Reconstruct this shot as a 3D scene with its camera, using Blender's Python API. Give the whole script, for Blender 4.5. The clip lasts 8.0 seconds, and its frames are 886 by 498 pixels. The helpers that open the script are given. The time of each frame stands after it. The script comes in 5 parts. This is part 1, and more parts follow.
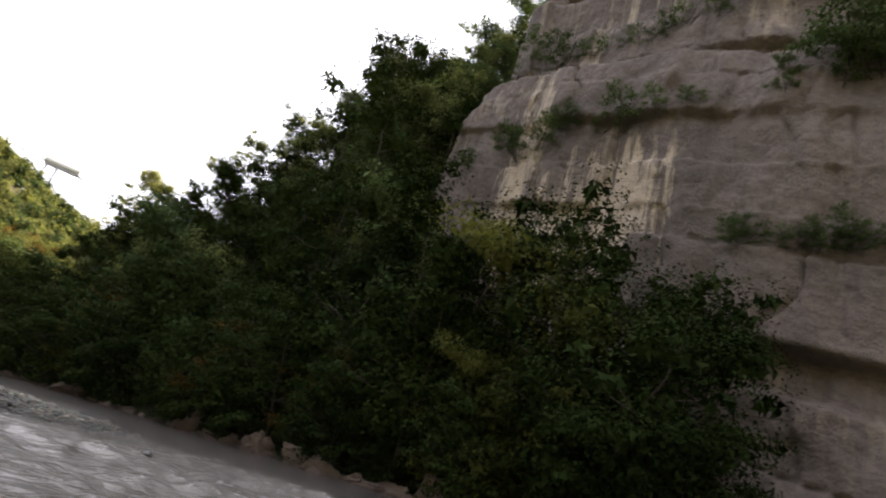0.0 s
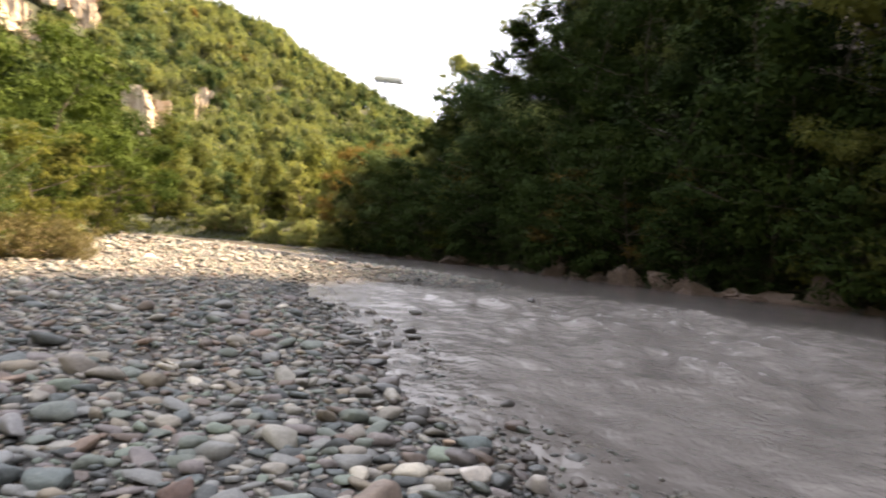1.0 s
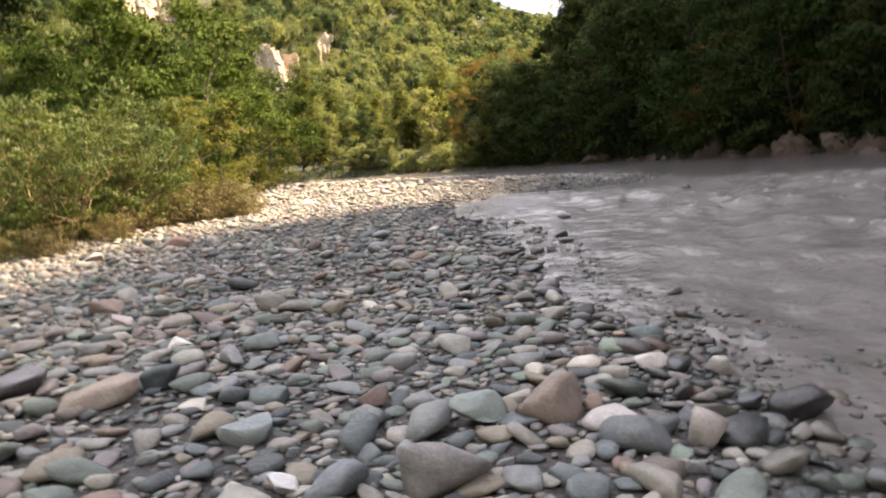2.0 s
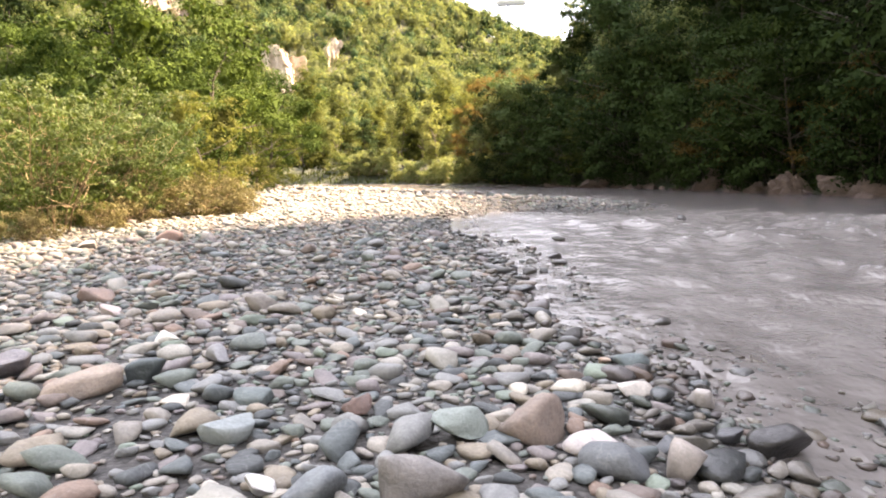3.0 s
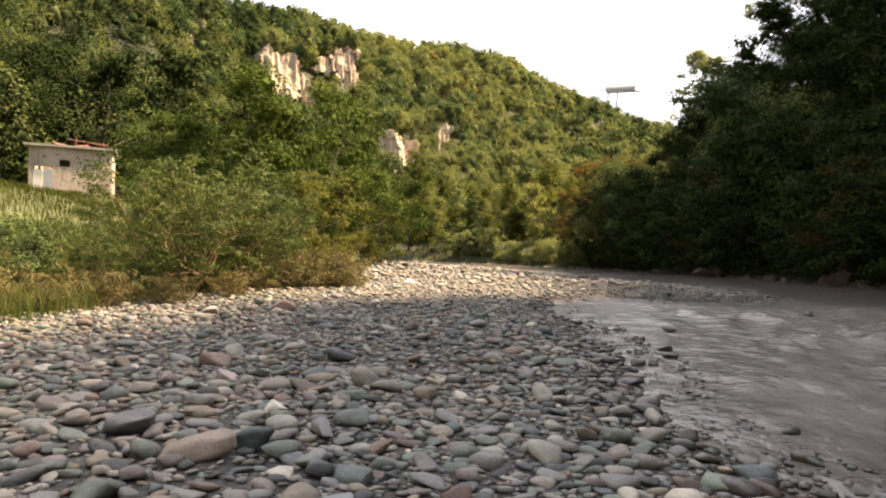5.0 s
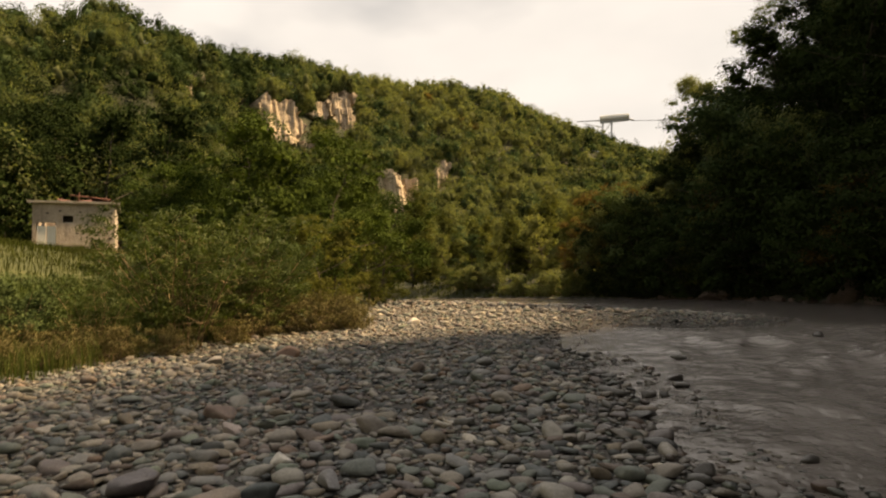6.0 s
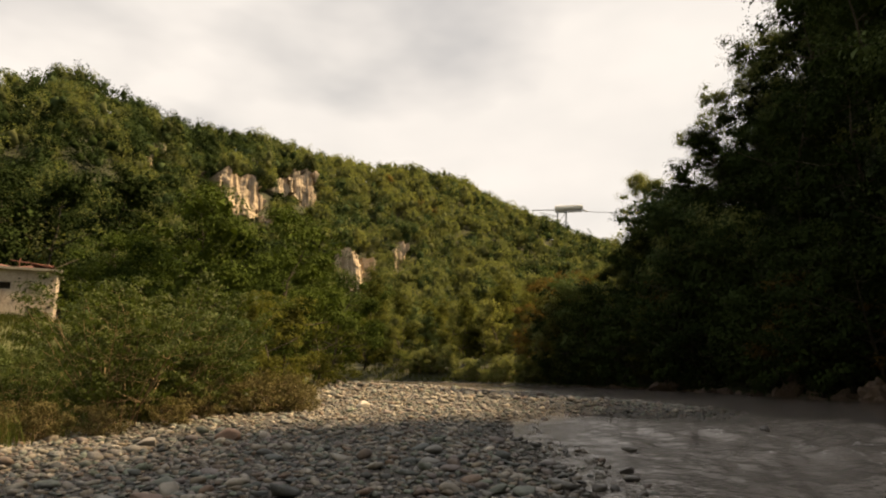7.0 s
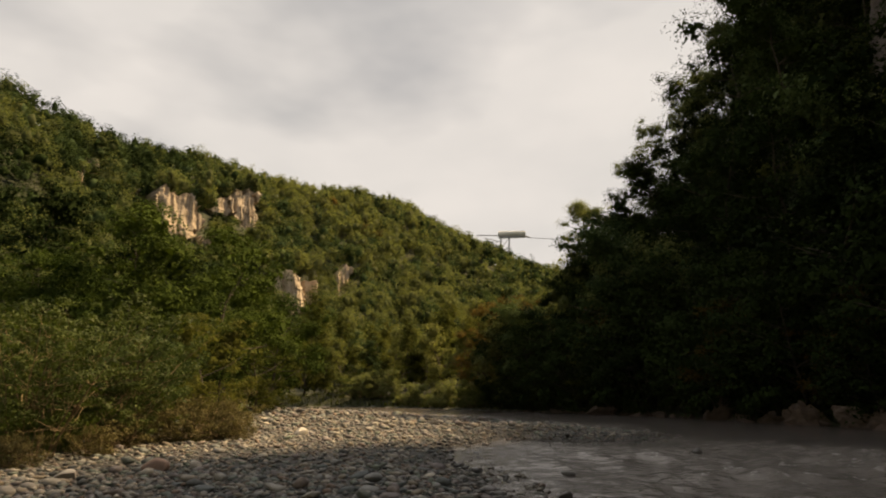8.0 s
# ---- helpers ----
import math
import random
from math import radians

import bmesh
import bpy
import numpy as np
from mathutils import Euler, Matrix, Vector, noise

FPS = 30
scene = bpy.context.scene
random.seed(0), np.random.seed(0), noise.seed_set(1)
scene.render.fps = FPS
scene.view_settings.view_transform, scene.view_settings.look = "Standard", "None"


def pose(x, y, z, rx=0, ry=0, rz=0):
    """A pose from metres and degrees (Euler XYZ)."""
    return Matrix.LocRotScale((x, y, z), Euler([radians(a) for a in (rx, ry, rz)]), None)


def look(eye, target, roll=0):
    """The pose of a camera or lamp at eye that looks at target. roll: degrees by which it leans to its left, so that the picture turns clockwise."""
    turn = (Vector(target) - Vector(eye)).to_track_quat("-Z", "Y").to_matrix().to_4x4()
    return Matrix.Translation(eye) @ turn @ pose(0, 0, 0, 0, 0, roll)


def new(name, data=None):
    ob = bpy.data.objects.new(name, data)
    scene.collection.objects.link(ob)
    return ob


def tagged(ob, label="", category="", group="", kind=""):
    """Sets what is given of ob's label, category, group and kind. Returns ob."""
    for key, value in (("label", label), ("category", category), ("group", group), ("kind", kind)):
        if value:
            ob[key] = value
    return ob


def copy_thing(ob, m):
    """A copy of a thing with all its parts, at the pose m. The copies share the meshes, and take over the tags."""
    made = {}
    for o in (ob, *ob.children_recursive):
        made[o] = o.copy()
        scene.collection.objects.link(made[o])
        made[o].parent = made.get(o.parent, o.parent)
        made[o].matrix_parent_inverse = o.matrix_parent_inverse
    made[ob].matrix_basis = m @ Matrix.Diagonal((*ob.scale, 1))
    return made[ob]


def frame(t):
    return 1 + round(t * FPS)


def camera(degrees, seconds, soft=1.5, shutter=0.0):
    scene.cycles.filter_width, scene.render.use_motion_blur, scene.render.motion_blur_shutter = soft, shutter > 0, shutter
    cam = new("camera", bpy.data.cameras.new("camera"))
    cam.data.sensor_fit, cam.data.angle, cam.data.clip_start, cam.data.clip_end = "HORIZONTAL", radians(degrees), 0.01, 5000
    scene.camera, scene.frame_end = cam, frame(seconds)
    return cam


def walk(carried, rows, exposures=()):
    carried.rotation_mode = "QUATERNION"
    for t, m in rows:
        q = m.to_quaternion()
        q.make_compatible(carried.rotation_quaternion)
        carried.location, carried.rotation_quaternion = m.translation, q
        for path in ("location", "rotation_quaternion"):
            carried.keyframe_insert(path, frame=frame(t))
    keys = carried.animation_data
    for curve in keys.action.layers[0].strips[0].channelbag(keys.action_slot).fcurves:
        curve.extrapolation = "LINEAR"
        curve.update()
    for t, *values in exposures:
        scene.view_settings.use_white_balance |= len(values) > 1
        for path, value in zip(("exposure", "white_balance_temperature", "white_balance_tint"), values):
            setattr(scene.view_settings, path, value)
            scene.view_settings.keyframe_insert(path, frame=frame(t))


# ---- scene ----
cam = camera(71.6, 8.0, soft=2.0, shutter=0.3)
PATH = [
    (0, (0.073, 0.007, 0.998), (1.459, 1.285, 1.663), 15.43),
    (0.1, (0.068, -0.017, 0.988), (1.432, 1.297, 1.629), 14.96),
    (0.3, (0.043, -0.024, 0.976), (1.373, 1.402, 1.419), 12.81),
    (0.5, (0.051, -0.024, 0.965), (1.286, 1.522, 1.258), 10.82),
    (0.7, (0.091, -0.004, 1.005), (1.148, 1.691, 1.110), 5.68),
    (0.8, (0.082, -0.001, 0.992), (0.973, 1.790, 1.020), 3.17),
    (1, (0.054, 0.018, 0.990), (0.738, 1.897, 0.978), 4.22),
    (1.2, (0.052, 0.007, 0.990), (0.571, 1.939, 0.960), 3.14),
    (1.5, (0.023, 0.010, 0.973), (0.406, 1.970, 0.865), 2.38),
    (1.7, (0.023, 0.003, 0.968), (0.319, 1.972, 0.777), -2.97),
    (1.8, (0.026, 0.006, 0.967), (0.232, 1.982, 0.741), -9.45),
    (2, (0.028, 0.010, 0.951), (0.255, 1.977, 0.664), -5.56),
    (2.2, (0.018, 0.014, 0.958), (0.263, 1.983, 0.708), -0.78),
    (3.3, (0.023, -0.016, 0.962), (0.283, 1.952, 0.718), -1.88),
    (3.5, (0.023, -0.012, 0.966), (0.281, 1.963, 0.787), -3.54),
    (4, (0.005, -0.000, 0.972), (0.188, 1.988, 0.860), -1.90),
    (4.5, (-0.020, 0.023, 0.978), (-0.019, 2.023, 0.921), -0.59),
    (4.7, (-0.018, 0.002, 0.983), (-0.085, 2.001, 0.963), 1.12),
    (5.8, (0.002, -0.024, 1.007), (-0.099, 1.972, 1.086), -0.89),
    (6, (0.006, -0.004, 1.019), (-0.077, 1.990, 1.148), -1.86),
    (6.5, (0.016, 0.002, 1.030), (0.041, 1.986, 1.279), -1.27),
    (7, (0.026, -0.003, 1.031), (0.089, 1.958, 1.420), -0.17),
    (7.5, (0.023, 0.015, 1.035), (0.168, 1.959, 1.483), 0.61),
    (8, (0.036, 0.007, 1.032), (0.279, 1.937, 1.496), -0.46),
]
EXPOSURES = [
    (0.0, 2.45, 7000, 16), (0.8, 2.9, 6950, 17), (1.5, 2.45, 6900, 17), (2.0, 2.85, 6900, 19), (2.2, 3.15, 6850, 20), (3.5, 3.62, 6800, 19), (4.0, 3.12, 6850, 18),
    (4.7, 2.78, 6900, 18), (5.8, 1.14, 8700, 14), (7.0, 1.1, 8350, 13), (8.0, 0.8, 8200, 13),
]
walk(cam, [(t, look(eye, target, roll)) for t, eye, target, roll in PATH], EXPOSURES)

# ---- light ----
SUN_AZ, SUN_EL = 71.0, 51.6  # clockwise from +y, and above the horizon
sun_way = Vector((math.sin(radians(SUN_AZ)) * math.cos(radians(SUN_EL)),
                  math.cos(radians(SUN_AZ)) * math.cos(radians(SUN_EL)), math.sin(radians(SUN_EL))))
sun_data = bpy.data.lights.new("sun", "SUN")
sun_data.energy, sun_data.angle, sun_data.color = 5.0, radians(3.0), (1.0, 0.79, 0.51)
sun = new("sun", sun_data)
sun.rotation_euler = sun_way.to_track_quat("Z", "Y").to_euler()

world = bpy.data.worlds.new("sky")
world.use_nodes = True
scene.world = world
wn, wl = world.node_tree.nodes, world.node_tree.links
wn.clear()
w_out = wn.new("ShaderNodeOutputWorld")
w_bg = wn.new("ShaderNodeBackground")
w_sky = wn.new("ShaderNodeTexSky")
w_sky.sky_type, w_sky.sun_disc = "NISHITA", False
w_sky.sun_elevation, w_sky.sun_rotation = radians(SUN_EL), radians(SUN_AZ)
w_dim = wn.new("ShaderNodeMix")
w_dim.data_type, w_dim.blend_type = "RGBA", "MULTIPLY"
w_dim.inputs["Factor"].default_value = 1.0
w_dim.inputs["B"].default_value = (0.10, 0.10, 0.10, 1)
w_co = wn.new("ShaderNodeTexCoord")
w_map = wn.new("ShaderNodeMapping")
w_map.inputs["Scale"].default_value = (1.0, 1.0, 2.2)
w_noise = wn.new("ShaderNodeTexNoise")
w_noise.inputs["Scale"].default_value, w_noise.inputs["Detail"].default_value = 1.35, 5.0
w_noise.inputs["Roughness"].default_value = 0.48
w_ramp = wn.new("ShaderNodeValToRGB")
w_ramp.color_ramp.elements[0].position, w_ramp.color_ramp.elements[1].position = 0.30, 0.52
w_ramp.color_ramp.elements[0].color = (0.3, 0.3, 0.3, 1)
w_ramp.color_ramp.elements[1].color = (1, 1, 1, 1)
w_cloud = wn.new("ShaderNodeTexNoise")
w_cloud.inputs["Scale"].default_value, w_cloud.inputs["Detail"].default_value = 2.6, 4.0
w_tone = wn.new("ShaderNodeValToRGB")
w_tone.color_ramp.elements[0].position, w_tone.color_ramp.elements[1].position = 0.36, 0.66
w_tone.color_ramp.elements[0].color = (1.2, 1.3, 1.46, 1)
w_tone.color_ramp.elements[1].color = (1.41, 1.5, 1.66, 1)
w_mix = wn.new("ShaderNodeMix")
w_mix.data_type = "RGBA"
wl.new(w_co.outputs["Generated"], w_map.inputs["Vector"])
wl.new(w_map.outputs["Vector"], w_noise.inputs["Vector"])
wl.new(w_map.outputs["Vector"], w_cloud.inputs["Vector"])
wl.new(w_noise.outputs["Fac"], w_ramp.inputs["Fac"])
wl.new(w_cloud.outputs["Fac"], w_tone.inputs["Fac"])
wl.new(w_sky.outputs["Color"], w_dim.inputs["A"])
wl.new(w_ramp.outputs["Color"], w_mix.inputs["Factor"])
wl.new(w_dim.outputs["Result"], w_mix.inputs["A"])
wl.new(w_tone.outputs["Color"], w_mix.inputs["B"])
wl.new(w_mix.outputs["Result"], w_bg.inputs["Color"])
wl.new(w_bg.outputs["Background"], w_out.inputs["Surface"])
w_bg.inputs["Strength"].default_value = 0.3


# ---- materials ----
class Nodes:
    """A short way to write a node material."""

    def __init__(self, name):
        self.mat = bpy.data.materials.new(name)
        self.mat.use_nodes = True
        self.tree = self.mat.node_tree
        self.tree.nodes.clear()
        self.out = self.add("ShaderNodeOutputMaterial")

    def add(self, kind, values=(), **props):
        node = self.tree.nodes.new(kind)
        if "operation" in props:
            node.operation = props["operation"]
        if "data_type" in props:
            node.data_type, node.blend_type = props["data_type"], props["blend_type"]
        if "feature" in props:
            node.feature = props["feature"]
        if "attribute_name" in props:
            node.attribute_name = props["attribute_name"]
        for key, value in dict(values).items():
            if isinstance(value, bpy.types.NodeSocket):
                self.tree.links.new(value, node.inputs[key])
            else:
                node.inputs[key].default_value = value
        return node

    def place(self, scale=(1, 1, 1), world=True):
        co = self.add("ShaderNodeNewGeometry").outputs["Position"] if world else self.add("ShaderNodeTexCoord").outputs["Object"]
        return self.add("ShaderNodeMapping", {"Vector": co, "Scale": scale}).outputs["Vector"]

    def noise(self, scale, detail=4.0, rough=0.55, vector=None, distortion=0.0):
        values = {"Scale": scale, "Detail": detail, "Roughness": rough, "Distortion": distortion}
        if vector is not None:
            values["Vector"] = vector
        return self.add("ShaderNodeTexNoise", values).outputs["Fac"]

    def ramp(self, fac, stops, mode="LINEAR"):
        node = self.add("ShaderNodeValToRGB", {"Fac": fac})
        ramp = node.color_ramp
        ramp.interpolation = mode
        while len(ramp.elements) < len(stops):
            ramp.elements.new(0.5)
        for e, (p, c) in zip(ramp.elements, stops):
            e.position = p
            e.color = (*c, 1) if len(c) == 3 else c
        return node.outputs["Color"]

    def mix(self, fac, a, b, blend="MIX"):
        return self.add("ShaderNodeMix", {"Factor": fac, "A": a, "B": b}, data_type="RGBA", blend_type=blend).outputs["Result"]

    def math(self, op, a, b=0.0):
        node = self.add("ShaderNodeMath", operation=op)
        for k, v in ((0, a), (1, b)):
            if isinstance(v, bpy.types.NodeSocket):
                self.tree.links.new(v, node.inputs[k])
            else:
                node.inputs[k].default_value = v
        return node.outputs[0]

    def bump(self, height, strength=0.5, distance=0.05, normal=None):
        values = {"Height": height, "Strength": strength, "Distance": distance}
        if normal is not None:
            values["Normal"] = normal
        return self.add("ShaderNodeBump", values).outputs["Normal"]

    def finish(self, shader):
        self.tree.links.new(shader, self.out.inputs["Surface"])
        return self.mat

    def principled(self, **values):
        names = {"color": "Base Color", "rough": "Roughness", "normal": "Normal", "metal": "Metallic", "ior": "IOR",
                 "spec": "Specular IOR Level"}
        return self.add("ShaderNodeBsdfPrincipled", {names[k]: v for k, v in values.items()}).outputs["BSDF"]


def grey(v):
    return (v, v, v, 1)


def fade(a, b):
    """A two-stop ramp from black to white between a and b."""
    return [(a, (0, 0, 0)), (b, (1, 1, 1))]


STONE_STOPS = [
    (0.00, (0.071, 0.079, 0.083)), (0.10, (0.198, 0.204, 0.204)), (0.22, (0.143, 0.166, 0.150)), (0.33, (0.246, 0.230, 0.209)),
    (0.43, (0.186, 0.167, 0.169)), (0.52, (0.108, 0.126, 0.131)), (0.60, (0.283, 0.275, 0.251)), (0.69, (0.216, 0.189, 0.151)),
    (0.77, (0.156, 0.128, 0.115)), (0.84, (0.306, 0.285, 0.251)), (0.90, (0.205, 0.150, 0.121)), (0.94, (0.171, 0.209, 0.175)),
    (0.985, (0.494, 0.461, 0.402)),
]


def stone_material(name, by_object, wet=False, tint=None):
    n = Nodes(name)
    if tint is None:
        pick = n.add("ShaderNodeObjectInfo").outputs["Random"] if by_object else n.add("ShaderNodeNewGeometry").outputs["Random Per Island"]
        base = n.ramp(pick, STONE_STOPS, "CONSTANT")
    else:
        base = n.mix(0.0, (*tint, 1), grey(0.2))
    v = n.place()
    broad = n.noise(9.0, 5.0, 0.6, v)
    fine = n.noise(95.0, 3.0, 0.6, v)
    col = n.mix(0.65, base, n.ramp(broad, [(0.3, (0.55, 0.55, 0.56)), (0.68, (1.3, 1.27, 1.22))]), "MULTIPLY")
    col = n.mix(0.5, col, n.ramp(fine, [(0.3, (0.68, 0.68, 0.68)), (0.7, (1.22, 1.2, 1.17))]), "MULTIPLY")
    veins = n.ramp(n.noise(5.0, 2.0, 0.5, v, 1.6), [(0.485, (0, 0, 0)), (0.5, (0.13, 0.13, 0.13)), (0.515, (0, 0, 0))])
    col = n.mix(veins, col, grey(0.42))
    if wet:
        col = n.mix(0.8, col, grey(0.32), "MULTIPLY")
    bump = n.bump(fine, 0.5, 0.005, n.bump(broad, 0.7, 0.025))
    rough = n.add("ShaderNodeMapRange", {"Value": broad, "To Min": 0.28 if wet else 0.62, "To Max": 0.5 if wet else 0.85}).outputs["Result"]
    return n.finish(n.principled(color=col, rough=rough, normal=bump))


def gravel_material():
    n = Nodes("gravel_bed")
    v = n.place()
    cells = n.add("ShaderNodeTexVoronoi", {"Vector": v, "Scale": 42.0})
    tone = n.ramp(cells.outputs["Color"], [(0.0, (0.02, 0.02, 0.021)), (0.5, (0.06, 0.058, 0.056)), (1.0, (0.14, 0.132, 0.126))])
    sand = n.mix(n.ramp(n.noise(0.7, 4.0, 0.6, v), fade(0.4, 0.65)), tone, (0.055, 0.049, 0.042, 1))
    col = n.mix(0.5, sand, n.ramp(cells.outputs["Distance"], [(0.0, (1.2, 1.2, 1.2)), (0.7, (0.35, 0.35, 0.35))]), "MULTIPLY")
    bump = n.bump(cells.outputs["Distance"], 0.9, -0.012)
    return n.finish(n.principled(color=col, rough=0.85, normal=bump))


def soil_material(name, dark, light, scale=0.6):
    n = Nodes(name)
    v = n.place()
    broad, fine = n.noise(scale, 6.0, 0.6, v), n.noise(scale * 30, 4.0, 0.6, v)
    col = n.ramp(broad, [(0.3, dark), (0.7, light)])
    col = n.mix(0.6, col, n.ramp(fine, [(0.3, (0.5, 0.5, 0.5)), (0.7, (1.4, 1.4, 1.4))]), "MULTIPLY")
    return n.finish(n.principled(color=col, rough=0.95, normal=n.bump(fine, 0.8, 0.05)))


def rock_material(name, dark, mid, pale, streaks=0.0, scale=1.0, fresh=None, tilt=0.0):
    n = Nodes(name)
    v = n.place()
    layers = n.add("ShaderNodeMapping", {"Vector": n.add("ShaderNodeMapping", {"Vector": n.place(), "Rotation": (radians(-tilt), 0, 0)}).outputs["Vector"], "Scale": (0.18 * scale, 0.18 * scale, 1.5 * scale)}).outputs["Vector"]
    down = n.place((0.9 * scale, 0.9 * scale, 0.09 * scale))
    broad = n.noise(0.16 * scale, 6.0, 0.62, v)
    bed = n.noise(1.3, 5.0, 0.6, layers, 0.4)
    fine = n.noise(3.2 * scale, 6.0, 0.65, v)
    grain = n.noise(22.0 * scale, 3.0, 0.6, v)
    col = n.ramp(broad, [(0.28, dark), (0.55, mid), (0.8, tuple(c * 1.15 for c in mid))])
    col = n.mix(0.12, col, n.ramp(bed, [(0.3, (0.6, 0.58, 0.58)), (0.7, (1.25, 1.22, 1.18))]), "MULTIPLY")
    col = n.mix(0.6, col, n.ramp(fine, [(0.3, (0.6, 0.6, 0.6)), (0.72, (1.3, 1.28, 1.25))]), "MULTIPLY")
    if streaks:
        wash = n.ramp(n.noise(1.0, 4.0, 0.6, down, 0.6), fade(0.52, 0.66))
        field = n.ramp(n.noise(0.11 * scale, 3.0, 0.5, v), fade(0.5, 0.62))
        col = n.mix(n.math("MULTIPLY", n.math("MULTIPLY", wash, field), streaks), col, (*pale, 1))
        tar = n.ramp(n.noise(1.3, 3.0, 0.6, down), fade(0.6, 0.75))
        col = n.mix(n.math("MULTIPLY", tar, 0.55), col, (*tuple(c * 0.4 for c in dark), 1))
    for spot, wide in fresh or ():  # a freshly broken pale face with drips of dark water stain
        near = n.add("ShaderNodeMapping", {"Vector": n.place(), "Location": tuple(-c / w for c, w in zip(spot, wide)), "Scale": tuple(1 / w for w in wide)}).outputs["Vector"]
        far = n.add("ShaderNodeVectorMath", {0: near}, operation="LENGTH").outputs["Value"]
        ragged = n.math("ADD", far, n.math("MULTIPLY", n.noise(1.6, 6.0, 0.7, down), 3.4))
        col = n.mix(n.math("MULTIPLY", n.add("ShaderNodeMapRange", {"Value": ragged, "From Min": 2.55, "From Max": 2.2}).outputs["Result"], 0.85), col, (*pale, 1))
    parting = n.ramp(n.noise(0.8, 4.0, 0.55, layers, 0.3), [(0.485, (0, 0, 0)), (0.5, (0.3, 0.3, 0.3)), (0.512, (0, 0, 0))])
    col = n.mix(parting, col, (*tuple(c * 0.3 for c in dark), 1))
    flecks = n.ramp(grain, fade(0.68, 0.78))
    col = n.mix(n.math("MULTIPLY", flecks, 0.5), col, (*pale, 1))
    bump = n.bump(grain, 0.3, 0.03 / scale, n.bump(fine, 0.7, 0.22 / scale, n.bump(bed, 0.05, 0.2 / scale)))
    return n.finish(n.principled(color=col, rough=0.9, normal=bump))


def leaf_material(name, dark, light, glow=0.35, rough=0.85, spec=0.03):
    n = Nodes(name)
    per = n.add("ShaderNodeNewGeometry").outputs["Random Per Island"]
    who = n.add("ShaderNodeObjectInfo").outputs["Random"]
    patch = n.noise(0.55, 3.0, 0.5, n.place())
    t = n.math("ADD", n.math("MULTIPLY", per, 0.35), n.math("ADD", n.math("MULTIPLY", patch, 0.45), n.math("MULTIPLY", who, 0.4)))
    col = n.ramp(t, [(0.3, dark), (0.85, light)])
    body = n.principled(color=col, rough=rough, spec=spec)
    lit = n.mix(1.0, col, (1.25, 1.3, 0.7, 1), "MULTIPLY")
    through_leaf = n.add("ShaderNodeBsdfTranslucent", {"Color": lit}).outputs["BSDF"]
    return n.finish(n.add("ShaderNodeMixShader", {"Fac": glow, 1: body, 2: through_leaf}).outputs["Shader"])


def bark_material(name, dark, light):
    n = Nodes(name)
    v = n.place((6, 6, 1.2))
    f = n.noise(3.0, 5.0, 0.65, v)
    return n.finish(n.principled(color=n.ramp(f, [(0.3, dark), (0.7, light)]), rough=0.9, normal=n.bump(f, 0.8, 0.03)))


def water_material():
    n = Nodes("silty_water")
    turned = n.add("ShaderNodeMapping", {"Vector": n.place(), "Rotation": (0, 0, radians(25))}).outputs["Vector"]
    v = n.add("ShaderNodeMapping", {"Vector": turned, "Scale": (1.0, 0.78, 1.0)}).outputs["Vector"]
    rip = n.noise(4.6, 3.0, 0.5, v)
    small = n.noise(15.0, 2.0, 0.5, v)
    silt = n.noise(0.35, 4.0, 0.55, v)
    chop = n.add("ShaderNodeAttribute", attribute_name="chop").outputs["Fac"]
    foam_at = n.add("ShaderNodeAttribute", attribute_name="foam").outputs["Fac"]
    # broken water paler with air; far-bank channel darkened to paint the wood's reflection
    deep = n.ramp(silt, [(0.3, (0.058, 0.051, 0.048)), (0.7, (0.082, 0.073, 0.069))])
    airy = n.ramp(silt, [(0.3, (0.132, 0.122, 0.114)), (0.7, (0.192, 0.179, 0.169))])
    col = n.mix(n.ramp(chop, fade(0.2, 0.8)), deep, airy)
    # mottle paints the light and dark of wave reflections into the colour
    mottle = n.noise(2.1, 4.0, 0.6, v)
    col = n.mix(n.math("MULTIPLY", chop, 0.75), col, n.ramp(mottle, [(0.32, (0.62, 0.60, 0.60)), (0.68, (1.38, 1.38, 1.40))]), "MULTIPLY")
    torn = n.ramp(n.noise(11.0, 4.0, 0.6, v), fade(0.35, 0.7))
    crest = n.ramp(rip, fade(0.5, 0.74))
    foam = n.math("MULTIPLY", n.math("MULTIPLY", foam_at, crest), n.math("MULTIPLY", torn, 0.5))
    col = n.mix(foam, col, (0.52, 0.51, 0.52, 1))
    rough = n.add("ShaderNodeMapRange", {"Value": foam, "To Min": 0.22, "To Max": 0.7}).outputs["Result"]
    bump = n.bump(small, n.math("MULTIPLY", chop, 0.55), 0.022, n.bump(rip, n.math("MULTIPLY", chop, 0.7), 0.1))
    return n.finish(n.principled(color=col, rough=rough, normal=bump, ior=1.33))


def plain_material(name, color, rough=0.7, metal=0.0, spread=0.25, scale=3.0):
    n = Nodes(name)
    f = n.noise(scale, 5.0, 0.6, n.place())
    lo, hi = tuple(c * (1 - spread) for c in color), tuple(min(1, c * (1 + spread)) for c in color)
    return n.finish(n.principled(color=n.ramp(f, [(0.3, lo), (0.7, hi)]), rough=rough, metal=metal, normal=n.bump(f, 0.3, 0.02)))


